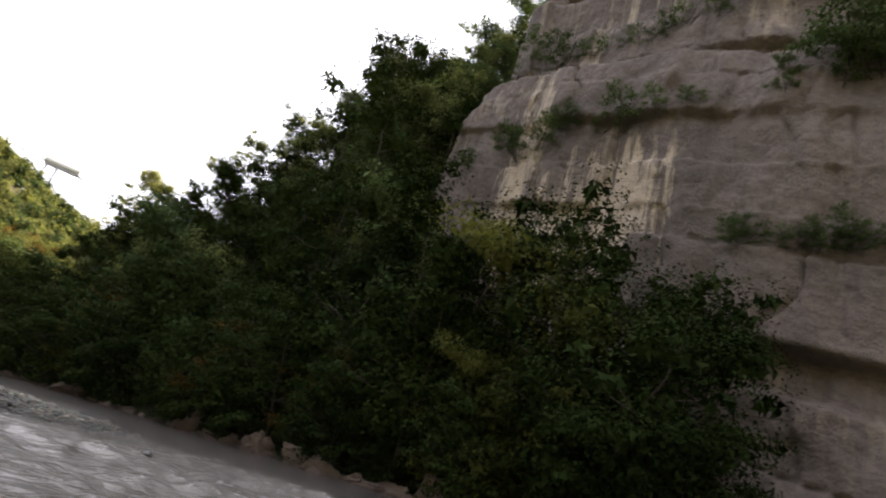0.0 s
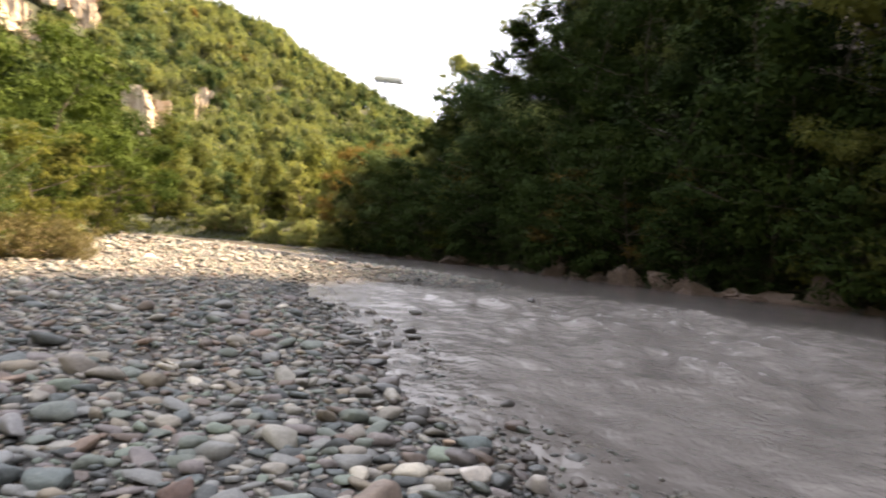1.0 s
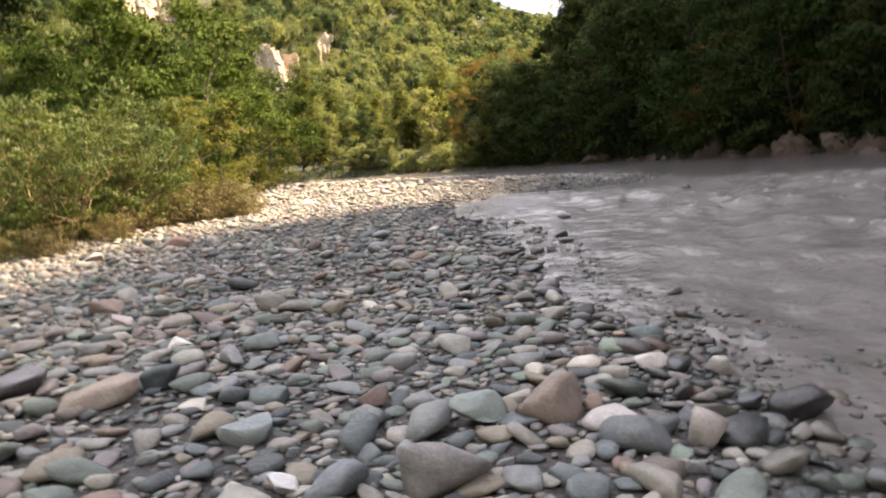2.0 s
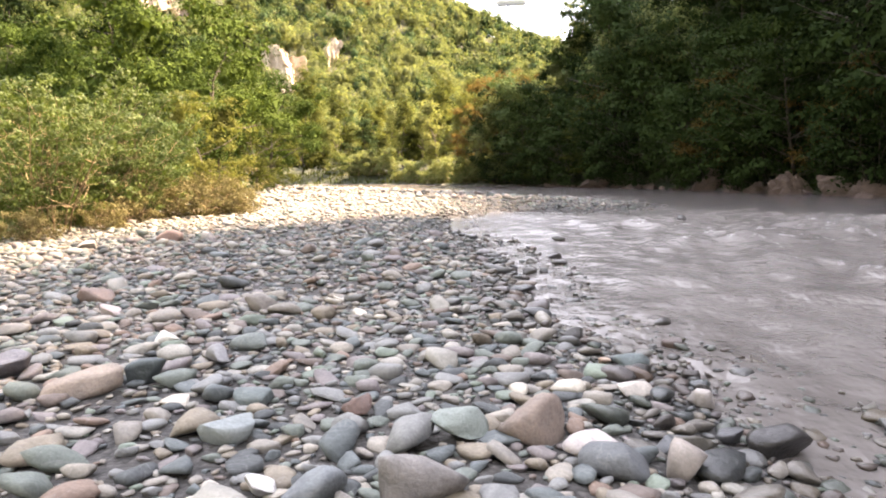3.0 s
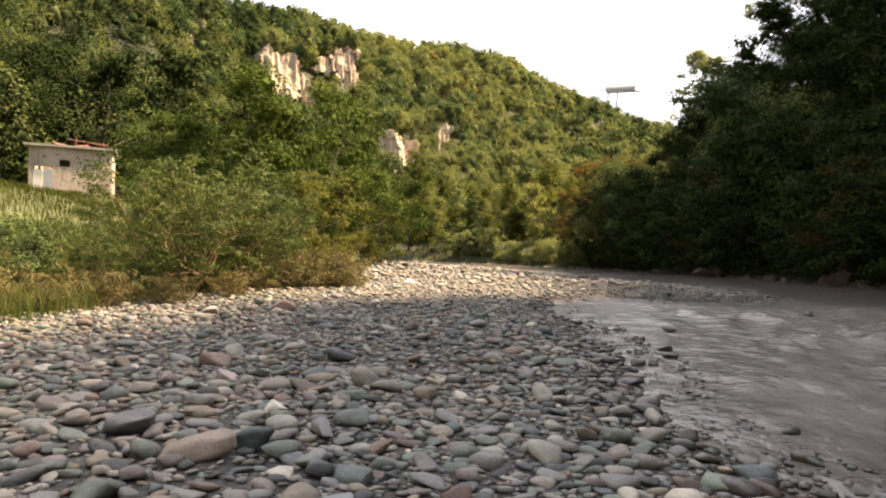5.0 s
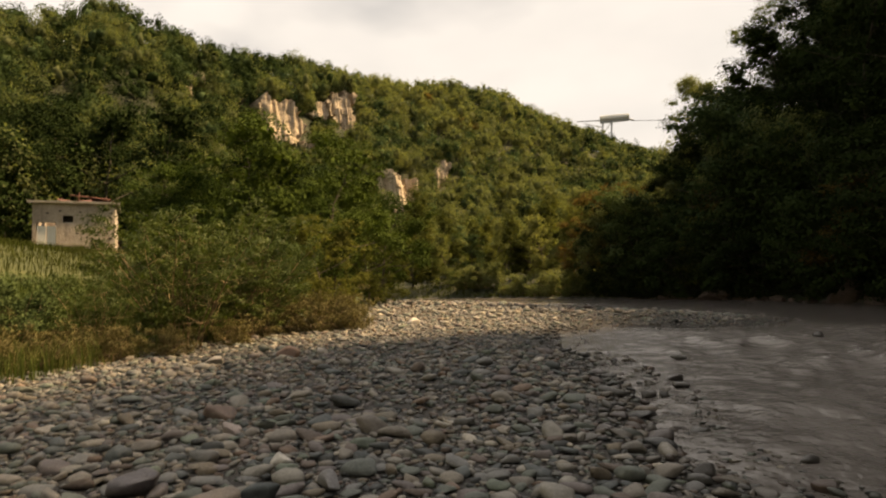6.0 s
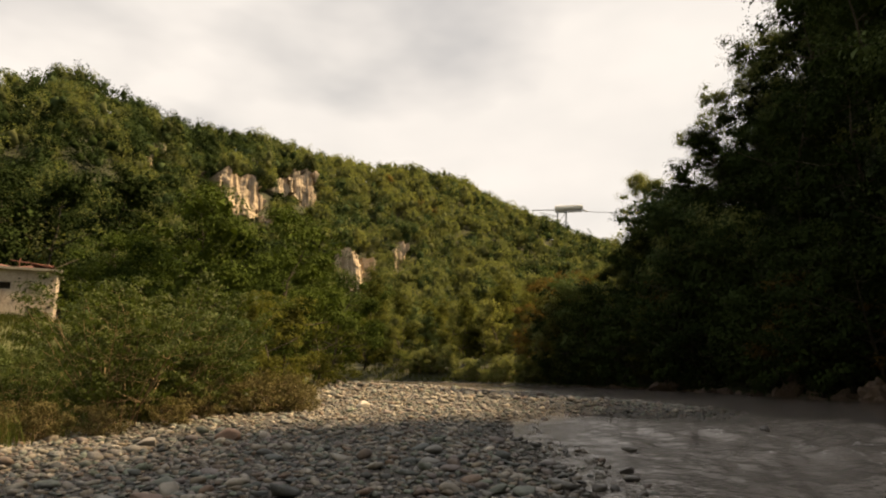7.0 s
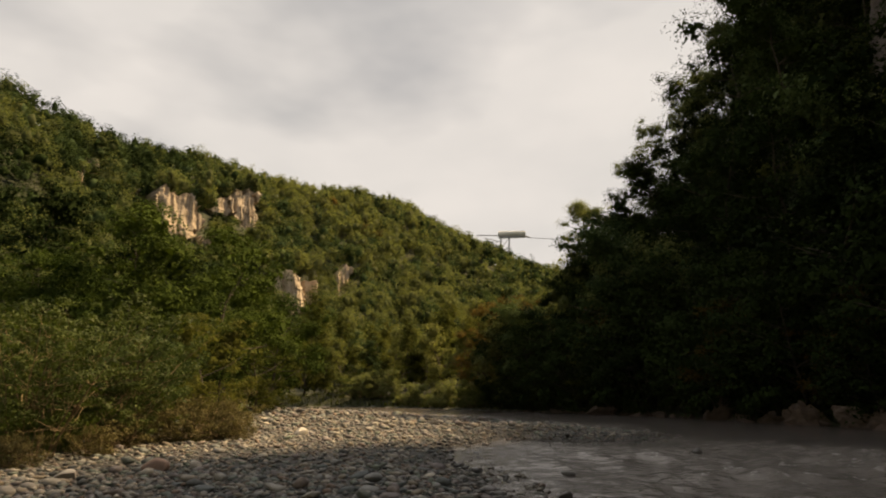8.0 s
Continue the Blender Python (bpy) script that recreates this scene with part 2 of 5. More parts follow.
M_STONE = stone_material("river_stone_dry", True)
M_SHINGLE = stone_material("shingle_dry", False)
M_SHINGLE_WET = stone_material("shingle_wet", False, wet=True)
M_STONE_WET = stone_material("river_stone_wet", True, wet=True)
M_GRAVEL = gravel_material()
M_SOIL = soil_material("forest_floor", (0.014, 0.02, 0.009), (0.036, 0.042, 0.02))
M_MEADOW = soil_material("meadow_grass", (0.03, 0.042, 0.013), (0.07, 0.08, 0.026), 0.4)
M_BED = soil_material("river_bed", (0.06, 0.06, 0.055), (0.13, 0.125, 0.11))
M_WATER = water_material()
M_CLIFF = rock_material("cliff_rock", (0.070, 0.058, 0.057), (0.15, 0.122, 0.117), (0.44, 0.365, 0.295), 0.7, 1.0, (((25.6, 13.2, 15.0), (4.5, 3.2, 5.4)), ((26.4, 20.2, 18.0), (5.0, 2.0, 10.0)), ((25.6, 16.6, 14.6), (4.5, 1.7, 4.0))), 9.0)
M_OUTCROP = rock_material("pale_limestone", (0.24, 0.19, 0.145), (0.43, 0.35, 0.265), (0.58, 0.50, 0.40), 0.6, 0.4)
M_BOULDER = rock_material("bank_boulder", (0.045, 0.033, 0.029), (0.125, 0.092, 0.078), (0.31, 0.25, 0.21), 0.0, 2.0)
M_BARK = bark_material("bark", (0.03, 0.025, 0.02), (0.095, 0.08, 0.065))
M_STEM = bark_material("thin_stem", (0.13, 0.09, 0.05), (0.30, 0.22, 0.13))
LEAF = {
    # dark and shade: greens darkened to paint shade on the bank and left woods
    "dark": leaf_material("leaf_green_darkened", (0.007, 0.013, 0.004), (0.026, 0.042, 0.013), 0.06),
    # mid, yellow and olive: raised to paint sun and haze into far leaves
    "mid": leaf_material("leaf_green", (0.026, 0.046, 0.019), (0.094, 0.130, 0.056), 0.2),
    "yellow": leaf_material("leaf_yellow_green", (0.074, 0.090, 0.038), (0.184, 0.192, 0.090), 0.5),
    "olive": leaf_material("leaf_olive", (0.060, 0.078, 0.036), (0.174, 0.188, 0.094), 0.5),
    "shade": leaf_material("leaf_green_painted_shade", (0.009, 0.017, 0.005), (0.035, 0.052, 0.014), 0.08),
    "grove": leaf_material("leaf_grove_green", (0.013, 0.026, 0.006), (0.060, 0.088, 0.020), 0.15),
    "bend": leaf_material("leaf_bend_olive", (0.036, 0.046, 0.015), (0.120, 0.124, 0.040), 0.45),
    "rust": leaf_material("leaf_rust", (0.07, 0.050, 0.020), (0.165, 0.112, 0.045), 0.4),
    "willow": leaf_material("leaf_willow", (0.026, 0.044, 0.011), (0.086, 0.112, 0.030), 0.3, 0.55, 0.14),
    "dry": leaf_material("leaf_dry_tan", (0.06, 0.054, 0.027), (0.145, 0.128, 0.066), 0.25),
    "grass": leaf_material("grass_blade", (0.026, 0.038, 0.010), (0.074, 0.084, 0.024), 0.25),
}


# ---- mesh helpers ----
RNG = np.random.default_rng(7)


def np_mesh(name, verts, faces, mats, smooth=False, index=None):
    """A mesh from an n x 3 array of places and an m x k array of corners."""
    verts, faces = np.asarray(verts, np.float32), np.asarray(faces, np.int32)
    me = bpy.data.meshes.new(name)
    m, k = faces.shape
    me.vertices.add(len(verts))
    me.vertices.foreach_set("co", verts.ravel())
    me.loops.add(m * k)
    me.loops.foreach_set("vertex_index", faces.ravel())
    me.polygons.add(m)
    me.polygons.foreach_set("loop_start", np.arange(m, dtype=np.int32) * k)
    me.polygons.foreach_set("loop_total", np.full(m, k, np.int32))
    for mat in mats if isinstance(mats, (list, tuple)) else [mats]:
        me.materials.append(mat)
    if index is not None:
        me.polygons.foreach_set("material_index", np.asarray(index, np.int32))
    me.polygons.foreach_set("use_smooth", np.full(m, smooth, bool))
    me.update(calc_edges=True)
    return me


def part(name, me, parent=None, label=""):
    ob = new(name, me)
    ob.parent = parent
    return tagged(ob, label=label)


def box(bm, size, at, turn=0.0):
    made = bmesh.ops.create_cube(bm, size=1.0)["verts"]
    bmesh.ops.transform(bm, verts=made, matrix=pose(*at, 0, 0, turn) @ Matrix.Diagonal((*size, 1)))
    return made


def bm_mesh(name, bm, mat):
    me = bpy.data.meshes.new(name)
    bm.to_mesh(me)
    bm.free()
    me.materials.append(mat)
    return me


def fbm(x, y, z=None, octaves=4, seed=0):
    """Smooth value noise in numpy, about -1 to 1."""
    x, y = np.asarray(x, float), np.asarray(y, float)
    z = np.zeros_like(x) if z is None else np.asarray(z, float)
    total, size = np.zeros_like(x), 0.0

    def cell(a, b, c, s):
        h = np.sin(a * 127.1 + b * 311.7 + c * 74.7 + s * 19.19) * 43758.5453
        return 2 * (h - np.floor(h)) - 1

    for o in range(octaves):
        fx, fy, fz = x * 2**o, y * 2**o, z * 2**o
        ix, iy, iz = np.floor(fx), np.floor(fy), np.floor(fz)
        ux, uy, uz = fx - ix, fy - iy, fz - iz
        ux, uy, uz = (u * u * (3 - 2 * u) for u in (ux, uy, uz))
        acc = 0
        for dx in (0, 1):
            for dy in (0, 1):
                for dz in (0, 1):
                    w = (ux if dx else 1 - ux) * (uy if dy else 1 - uy) * (uz if dz else 1 - uz)
                    acc = acc + w * cell(ix + dx, iy + dy, iz + dz, seed + o)
        total, size = total + acc * 0.5**o, size + 0.5**o
    return total / size * 1.5


def ease(a, b, v):
    u = np.clip((np.asarray(v, float) - a) / (b - a), 0, 1)
    return u * u * (3 - 2 * u)


# ---- plan of the valley ----
WATER = -0.12
SHORE = np.array([(6, -60), (3.2, -30), (2.0, -12), (1.5, -3), (1.5, 0), (1.55, 1.9), (1.68, 2.8), (1.5, 3.5), (1.3, 4.2), (1.42, 5.1),
                  (1.7, 6.2), (1.72, 7.6), (1.85, 9.2), (1.65, 11.5), (1.95, 14.5), (3.6, 16.6), (5.2, 15.1), (6.8, 15.2),
                  (8.7, 17.6), (7.6, 22), (5.6, 28), (2.4, 40), (-4, 54), (-13, 70), (-40, 78), (-90, 84)], float)
BANK = np.array([(24, -60), (21, -30), (19.5, -8), (19, 2), (18.6, 9), (17.6, 16), (16.2, 22), (15.6, 28), (14.5, 36), (12, 42),
                 (8.2, 51), (3.0, 63), (-5, 71.5), (-14, 77.5), (-40, 86), (-90, 93)], float)


def along(points, ys):
    """The x of a bank at each y, for ys up to the bend."""
    order = np.argsort(points[:, 1], kind="stable")
    return np.interp(ys, points[order, 1], points[order, 0])


def off_line(points, x, y):
    """How far each place lies from a bank's line, and on which side: positive to the line's left as it runs."""
    best, side = np.full(x.shape, 1e9), np.ones(x.shape)
    for (ax, ay), (bx, by) in zip(points[:-1], points[1:]):
        ex, ey = bx - ax, by - ay
        t = np.clip(((x - ax) * ex + (y - ay) * ey) / (ex * ex + ey * ey), 0, 1)
        d = np.hypot(x - ax - t * ex, y - ay - t * ey)
        s = np.sign(ex * (y - ay) - ey * (x - ax))
        near = d < best - 1e-9
        best, side = np.where(near, d, best), np.where(near, s, side)
    return best * np.where(side == 0, 1, side)


# the cliff's foot, from behind the camera to its corner and back into the wood
CLIFF = np.array([(33, -70), (29, -35), (26.5, -12), (26, 0), (25.6, 10), (26, 19.5), (27, 25.5), (29.2, 29), (34, 32), (46, 36)], float)
CLIFF_TOP = 44.0

# the far hill's skyline: azimuth, height angle, distance
RIDGE_AZ = np.array([-180, -120, -90, -60, -45, -36.3, -33.5, -30.6, -28.7, -26.7, -23.9, -22, -19.2, -15.2, -11, -6.3, -0.3, 4, 5.6, 9.8, 14.9, 18, 24, 40, 60, 120, 180])
# unseen slopes behind the beach are added this high to block sky light
RIDGE_EL = np.array([40, 42, 38, 21, 21.0, 21.2, 21.7, 22.7, 22.3, 21.5, 20.4, 19.9, 19.7, 20.3, 19.7, 18.6, 17.6, 16.5, 15.2, 13.6, 11.2, 10.4, 9.6, 9, 8, 30, 40])
RIDGE_R = np.array([170, 150, 150, 150, 150, 155, 157, 160, 164, 168, 178, 188, 205, 215, 224, 230, 238, 248, 250, 255, 258, 260, 265, 270, 280, 190, 170.0])
FOOT_R = np.array([75, 45, 42, 46, 50, 54, 56, 58, 61, 64, 71, 74, 80, 90, 97, 101, 106, 109, 110, 112, 118, 125, 140, 160, 180, 80, 75.0])


def hill_z(x, y):
    r, az = np.hypot(x, y), np.degrees(np.arctan2(x, y))
    top = np.tan(np.radians(np.interp(az, RIDGE_AZ, RIDGE_EL))) * np.interp(az, RIDGE_AZ, RIDGE_R) - 4.0
    far, foot = np.interp(az, RIDGE_AZ, RIDGE_R), np.interp(az, RIDGE_AZ, FOOT_R)
    u = np.clip((r - foot) / (far - foot), 0, None)
    rise = np.where(u < 1, 0.35 * u + 0.65 * ease(0, 1.15, u), 0.35 + 0.65 * ease(0, 1.15, 1.0) + 0.02 * np.minimum(u - 1, 10))
    lump = 3.0 * fbm(x / 38, y / 38, None, 3, 5) * np.clip(u * 3, 0, 1)
    side = 1 - ease(24, 50, az) * (1 - ease(115, 150, az))
    return (top * rise + lump * (u < 1.4)) * side * (u > 0)


def ground_z(x, y):
    x, y = np.asarray(x, float), np.asarray(y, float)
    left, right = off_line(SHORE, x, y), -off_line(BANK, x, y)
    bed = WATER - 0.10 - 0.55 * ease(0, 3.0, np.minimum(-left, -right))
    # shingle beach, then the overgrown terrace behind it
    beach = WATER + 0.15 * (1 - np.exp(-np.maximum(left, 0) / 0.9)) + 0.02 * fbm(x / 1.7, y / 1.7, None, 3, 2)
    edge = np.where(y < 25, -5.6, -5.6 - (y - 25) * 0.06) + 0.5 * fbm(y / 5, y * 0, None, 2, 9)
    up = np.maximum(edge - x, 0)
    terrace = 0.25 * ease(0, 1.5, up) + 3.6 * ease(1.0, 17.0, up) + 0.15 * fbm(x / 4, y / 4, None, 3, 3) * np.clip(up, 0, 1)
    left_z = beach + terrace + hill_z(x, y)
    # wooded slope over the far bank, and the bench below the cliff
    slope = np.interp(y, [-40, 20, 25, 32, 44, 50, 58, 80, 110], [0.3, 0.3, 0.7, 1.35, 1.0, 0.45, 0.15, 0.1, 0.05])
    cap = np.interp(y, [-40, 20, 30, 45, 60, 80, 110], [40, 40, 40, 40, 20, 5, 2])
    d = np.maximum(right, 0)
    wood = np.minimum(slope * np.maximum(d - 1.2, 0), cap + 0.15 * (slope * d - cap)) + 0.9 * ease(0, 3.5, d) - 0.2 + 0.4 * fbm(x / 5, y / 5, None, 3, 4) * np.clip(d / 3, 0, 1)
    wood = wood + 0.36 * np.maximum(d - 10, 0) * ease(20, 30, y) * (1 - ease(42, 52, y))
    back = off_line(CLIFF, x, y)
    wood = np.maximum(wood, (CLIFF_TOP + 1.5) * ease(6.5, 10.0, -back) * (y < 60))
    right_z = wood + hill_z(x, y) * (y > 60)
    return np.where(left > 0, left_z, np.where(right > 0, right_z, bed))


def build_ground():
    rings = np.concatenate([[0.0], np.geomspace(0.6, 60, 230), np.geomspace(61.5, 330, 80), np.geomspace(360, 4000, 14)])
    spokes = 480
    ang = np.linspace(0, 2 * np.pi, spokes, endpoint=False)
    rr, aa = np.meshgrid(rings, ang, indexing="ij")
    x, y = rr * np.sin(aa), rr * np.cos(aa)
    z = ground_z(x, y)
    verts = np.stack([x, y, z], -1).reshape(-1, 3)
    i, j = np.meshgrid(np.arange(len(rings) - 1), np.arange(spokes), indexing="ij")
    k = (j + 1) % spokes
    faces = np.stack([i * spokes + j, (i + 1) * spokes + j, (i + 1) * spokes + k, i * spokes + k], -1).reshape(-1, 4)
    mid = verts[faces].mean(1)
    left, right = off_line(SHORE, mid[:, 0], mid[:, 1]), -off_line(BANK, mid[:, 0], mid[:, 1])
    edge = np.where(mid[:, 1] < 25, -5.8, -5.8 - (mid[:, 1] - 25) * 0.06)
    index = np.where(left > 0, np.where(mid[:, 0] > edge, 0, np.where(np.hypot(mid[:, 0], mid[:, 1]) < 60, 1, 2)), np.where(right > 0, 2, 3))
    ground = new("ground", np_mesh("ground", verts, faces, [M_GRAVEL, M_MEADOW, M_SOIL, M_BED], True, index))
    tagged(ground, "shingle river bed rising to grassy terrace and wooded slopes", "ground", kind="structure")


def build_water():
    def sheet(xs, ys):
        x, y = np.meshgrid(xs, ys, indexing="ij")
        # a frame that runs with the stream
        u, v = x * 0.91 - y * 0.42, y * 0.91 + x * 0.42
        mid = np.minimum(-off_line(SHORE, x, y), off_line(BANK, x, y))
        # broken water in midstream, calmer under the far bank
        deep = ease(0.3, 3.5, mid) * (0.12 + 0.88 * ease(5.5, 8.5, off_line(BANK, x, y)))
        rapid = ease(-0.6, 0.5, fbm(u / 3.0, v / 6.0, None, 3, 31)) * deep
        h = 0.042 * fbm(u / 0.4, v / 0.65, None, 2, 11) * (0.2 + 0.8 * deep) + 0.075 * fbm(u / 0.85, v / 1.3, None, 2, 12) * rapid
        h = h + 0.008 * fbm(u / 0.22, v / 0.3, None, 1, 13)
        foam = rapid * ease(1.5, 4.0, mid) * ease(-0.7, 0.7, fbm(u / 0.85, v / 1.3, None, 2, 12))
        # also sets where the water's colour is painted darker
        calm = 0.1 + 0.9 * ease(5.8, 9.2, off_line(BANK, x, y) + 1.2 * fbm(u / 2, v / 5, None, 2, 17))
        z = WATER + h
        n = len(ys)
        i, j = np.meshgrid(np.arange(len(xs) - 1), np.arange(n - 1), indexing="ij")
        faces = np.stack([i * n + j, (i + 1) * n + j, (i + 1) * n + j + 1, i * n + j + 1], -1).reshape(-1, 4)
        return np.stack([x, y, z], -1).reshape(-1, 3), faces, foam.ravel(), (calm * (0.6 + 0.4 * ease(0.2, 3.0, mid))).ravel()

    xs = np.concatenate([np.arange(-90, -8, 1.6), np.arange(-8, 0.6, 0.5), np.arange(0.6, 10, 0.07), np.arange(10, 24.2, 0.14), [26.0, 29.0]])
    ys = np.concatenate([np.arange(-60, -4, 1.5), np.arange(-4, 0.8, 0.3), np.arange(0.8, 12, 0.07), np.arange(12, 30, 0.14), np.arange(30, 60, 0.4), np.arange(60, 98, 1.2)])
    verts, faces, foam, chop = sheet(xs, ys)
    mid = verts[faces].mean(1)
    wet = (off_line(SHORE, mid[:, 0], mid[:, 1]) < 1.2) & (off_line(BANK, mid[:, 0], mid[:, 1]) > -2.5)
    me = np_mesh("water", verts, faces[wet], M_WATER, True)
    me.attributes.new("foam", "FLOAT", "POINT").data.foreach_set("value", foam.astype(np.float32))
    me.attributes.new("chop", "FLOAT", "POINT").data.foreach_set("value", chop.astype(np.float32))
    tagged(new("water", me), "shallow grey silty river running in small rapids", "river", kind="structure")


def build_cliff():
    seg = np.hypot(*np.diff(CLIFF, axis=0).T)
    far = np.concatenate([[0], np.cumsum(seg)])
    s = np.concatenate([np.arange(0, 62, 1.0), np.arange(62, far[-1] - 8, 0.16), np.arange(far[-1] - 8, far[-1], 0.5)])
    px, py = np.interp(s, far, CLIFF[:, 0]), np.interp(s, far, CLIFF[:, 1])
    for _ in range(60):  # round the corner a little
        px[1:-1], py[1:-1] = (px[:-2] + 2 * px[1:-1] + px[2:]) / 4, (py[:-2] + 2 * py[1:-1] + py[2:]) / 4
    tx, ty = np.gradient(px), np.gradient(py)
    size = np.hypot(tx, ty)
    nx, ny = -ty / size, tx / size  # out over the river
    z = np.arange(-0.5, CLIFF_TOP + 1.6, 0.16)
    ss, zz = np.meshgrid(s, z, indexing="ij")
    dip = zz - 0.16 * (ss - 75) + 0.5 * fbm(ss / 14, zz / 30, None, 2, 41)
    # beds of uneven thickness, each standing a little in or out
    rng = np.random.default_rng(3)
    tops = np.cumsum(rng.uniform(1.2, 5.0, 40)) - 12
    outs = rng.uniform(-0.34, 0.3, 41)
    bed = np.searchsorted(tops, dip)
    inside = dip - np.concatenate([[-30.0], tops])[bed]
    thick = np.diff(np.concatenate([[-30.0], tops, [200.0]]))[bed]
    edge = np.minimum(inside, thick - inside)
    out = outs[bed] * ease(0, 0.18, edge) * (0.7 + 0.7 * ease(-0.4, 0.5, fbm(ss / 6, zz / 6, None, 2, 42))) - 0.3 * (1 - ease(0, 0.12, edge)) * ease(-0.1, 0.4, fbm(ss / 5, zz / 9, None, 2, 43))
    out = out + 1.2 * fbm(ss / 11, zz / 16, None, 2, 44) + 0.16 * fbm(ss / 2.2, zz / 2.2, None, 3, 45) + 0.06 * fbm(ss / 0.5, zz / 0.5, None, 3, 46)
    for wide, amount, seed in ((5.2, 0.75, 50), (2.1, 0.34, 60)):
        joint = ss / wide + 0.35 * fbm(ss / 4, zz / 4, None, 2, seed) + np.floor(bed / (2 if wide > 3 else 1)) * 0.37
        block = np.floor(joint)
        jut = np.sin(block * 91.7 + np.floor(bed / (2 if wide > 3 else 1)) * 37.3 + seed) * 43758.5
        rim = np.minimum(joint - block, 1 - joint + block) * wide
        out = out + amount * (jut - np.floor(jut) - 0.5) * ease(0, 0.2, rim) - 0.16 * (1 - ease(0, 0.1, rim)) * ease(0.0, 0.4, fbm(ss / 3, zz / 6, None, 2, seed + 3))
    # upright ribs and gullies on the bare middle part
    rib = fbm(ss / 2.6, zz / 22, None, 3, 47)
    out = out + 0.55 * rib * ease(5, 11, zz) * (1 - ease(22, 26, zz))
    # set back above two ledges, spread foot
    out = out - 1.5 * ease(24.5, 25.4, dip) - 1.6 * ease(33.5, 35, dip) - 0.05 * zz
    out = out + 2.6 * (1 - ease(-0.5, 6.0, zz)) * (0.6 + 0.6 * fbm(ss / 5, zz / 5, None, 2, 48))
    # the brow runs back into the wood
    back = np.arange(1, 9)
    out = np.concatenate([out, out[:, -1:] - back * 1.0], 1)
    zz = np.concatenate([zz, zz[:, -1:] + 0.35 * np.sqrt(back) + 0.3 * fbm(ss[:, :8] / 3, back[None] * 0.4 + 0 * ss[:, :8], None, 3, 49)], 1)
    x, y = px[:, None] + nx[:, None] * out, py[:, None] + ny[:, None] * out
    m = zz.shape[1]
    i, j = np.meshgrid(np.arange(len(s) - 1), np.arange(m - 1), indexing="ij")
    faces = np.stack([i * m + j, i * m + j + 1, (i + 1) * m + j + 1, (i + 1) * m + j], -1).reshape(-1, 4)
    me = np_mesh("cliff", np.stack([x, y, zz], -1).reshape(-1, 3), faces, M_CLIFF, True)
    tagged(new("cliff", me), "tall grey-brown layered rock cliff with pale streaks above the river", "cliff", kind="structure")

    def on_face(si, zi):
        a, b = int(np.argmin(np.abs(s - si))), int(np.argmin(np.abs(zz[0] - zi)))
        return float(x[a, b]), float(y[a, b]), float(zz[a, b])

    return on_face


# ---- plants ----
def ico(cuts):
    bm = bmesh.new()
    bmesh.ops.create_icosphere(bm, subdivisions=cuts, radius=1.0)
    v = np.array([p.co[:] for p in bm.verts])
    f = np.array([[p.index for p in face.verts] for face in bm.faces])
    bm.free()
    return v, f


def tubes(rods, sides=6):
    """Tapered rods (a, b, radius at a, radius at b) as one set of quads."""
    verts, faces = [], []
    ang = np.linspace(0, 2 * np.pi, sides, endpoint=False)
    for a, b, ra, rb in rods:
        a, b = np.asarray(a, float), np.asarray(b, float)
        w = b - a
        w = w / (np.linalg.norm(w) + 1e-9)
        u = np.cross(w, (0, 0, 1) if abs(w[2]) < 0.9 else (1, 0, 0))
        u = u / np.linalg.norm(u)
        v = np.cross(w, u)
        ring = np.cos(ang)[:, None] * u + np.sin(ang)[:, None] * v
        base = sum(len(p) for p in verts)
        verts += [a + ring * ra, b + ring * rb]
        for k in range(sides):
            n = (k + 1) % sides
            faces.append((base + k, base + n, base + sides + n, base + sides + k))
    return np.concatenate(verts), np.array(faces)


def leaves(rng, places, outward, size, long=1.7, droop=0.25, jitter=0.8):
    """One pointed leaf of three corners at each place, facing roughly outward."""
    n = len(places)
    nor = outward / (np.linalg.norm(outward, axis=1, keepdims=True) + 1e-9) + rng.normal(0, jitter, (n, 3)) + (0, 0, 0.35)
    nor /= np.linalg.norm(nor, axis=1, keepdims=True)
    tip = np.cross(nor, rng.normal(0, 1, (n, 3)))
    tip /= np.linalg.norm(tip, axis=1, keepdims=True) + 1e-9
    side = np.cross(nor, tip)
    s = (size * rng.uniform(0.6, 1.35, n))[:, None]
    a = places - tip * s * long * 0.5
    c = places + tip * s * long * 0.5 - np.array([0, 0, 1]) * s * droop
    b, d = places + side * s * 0.5, places - side * s * 0.5
    verts = np.stack([(a + b) / 2, c, d], 1).reshape(-1, 3)
    return verts, np.arange(3 * n).reshape(-1, 3)


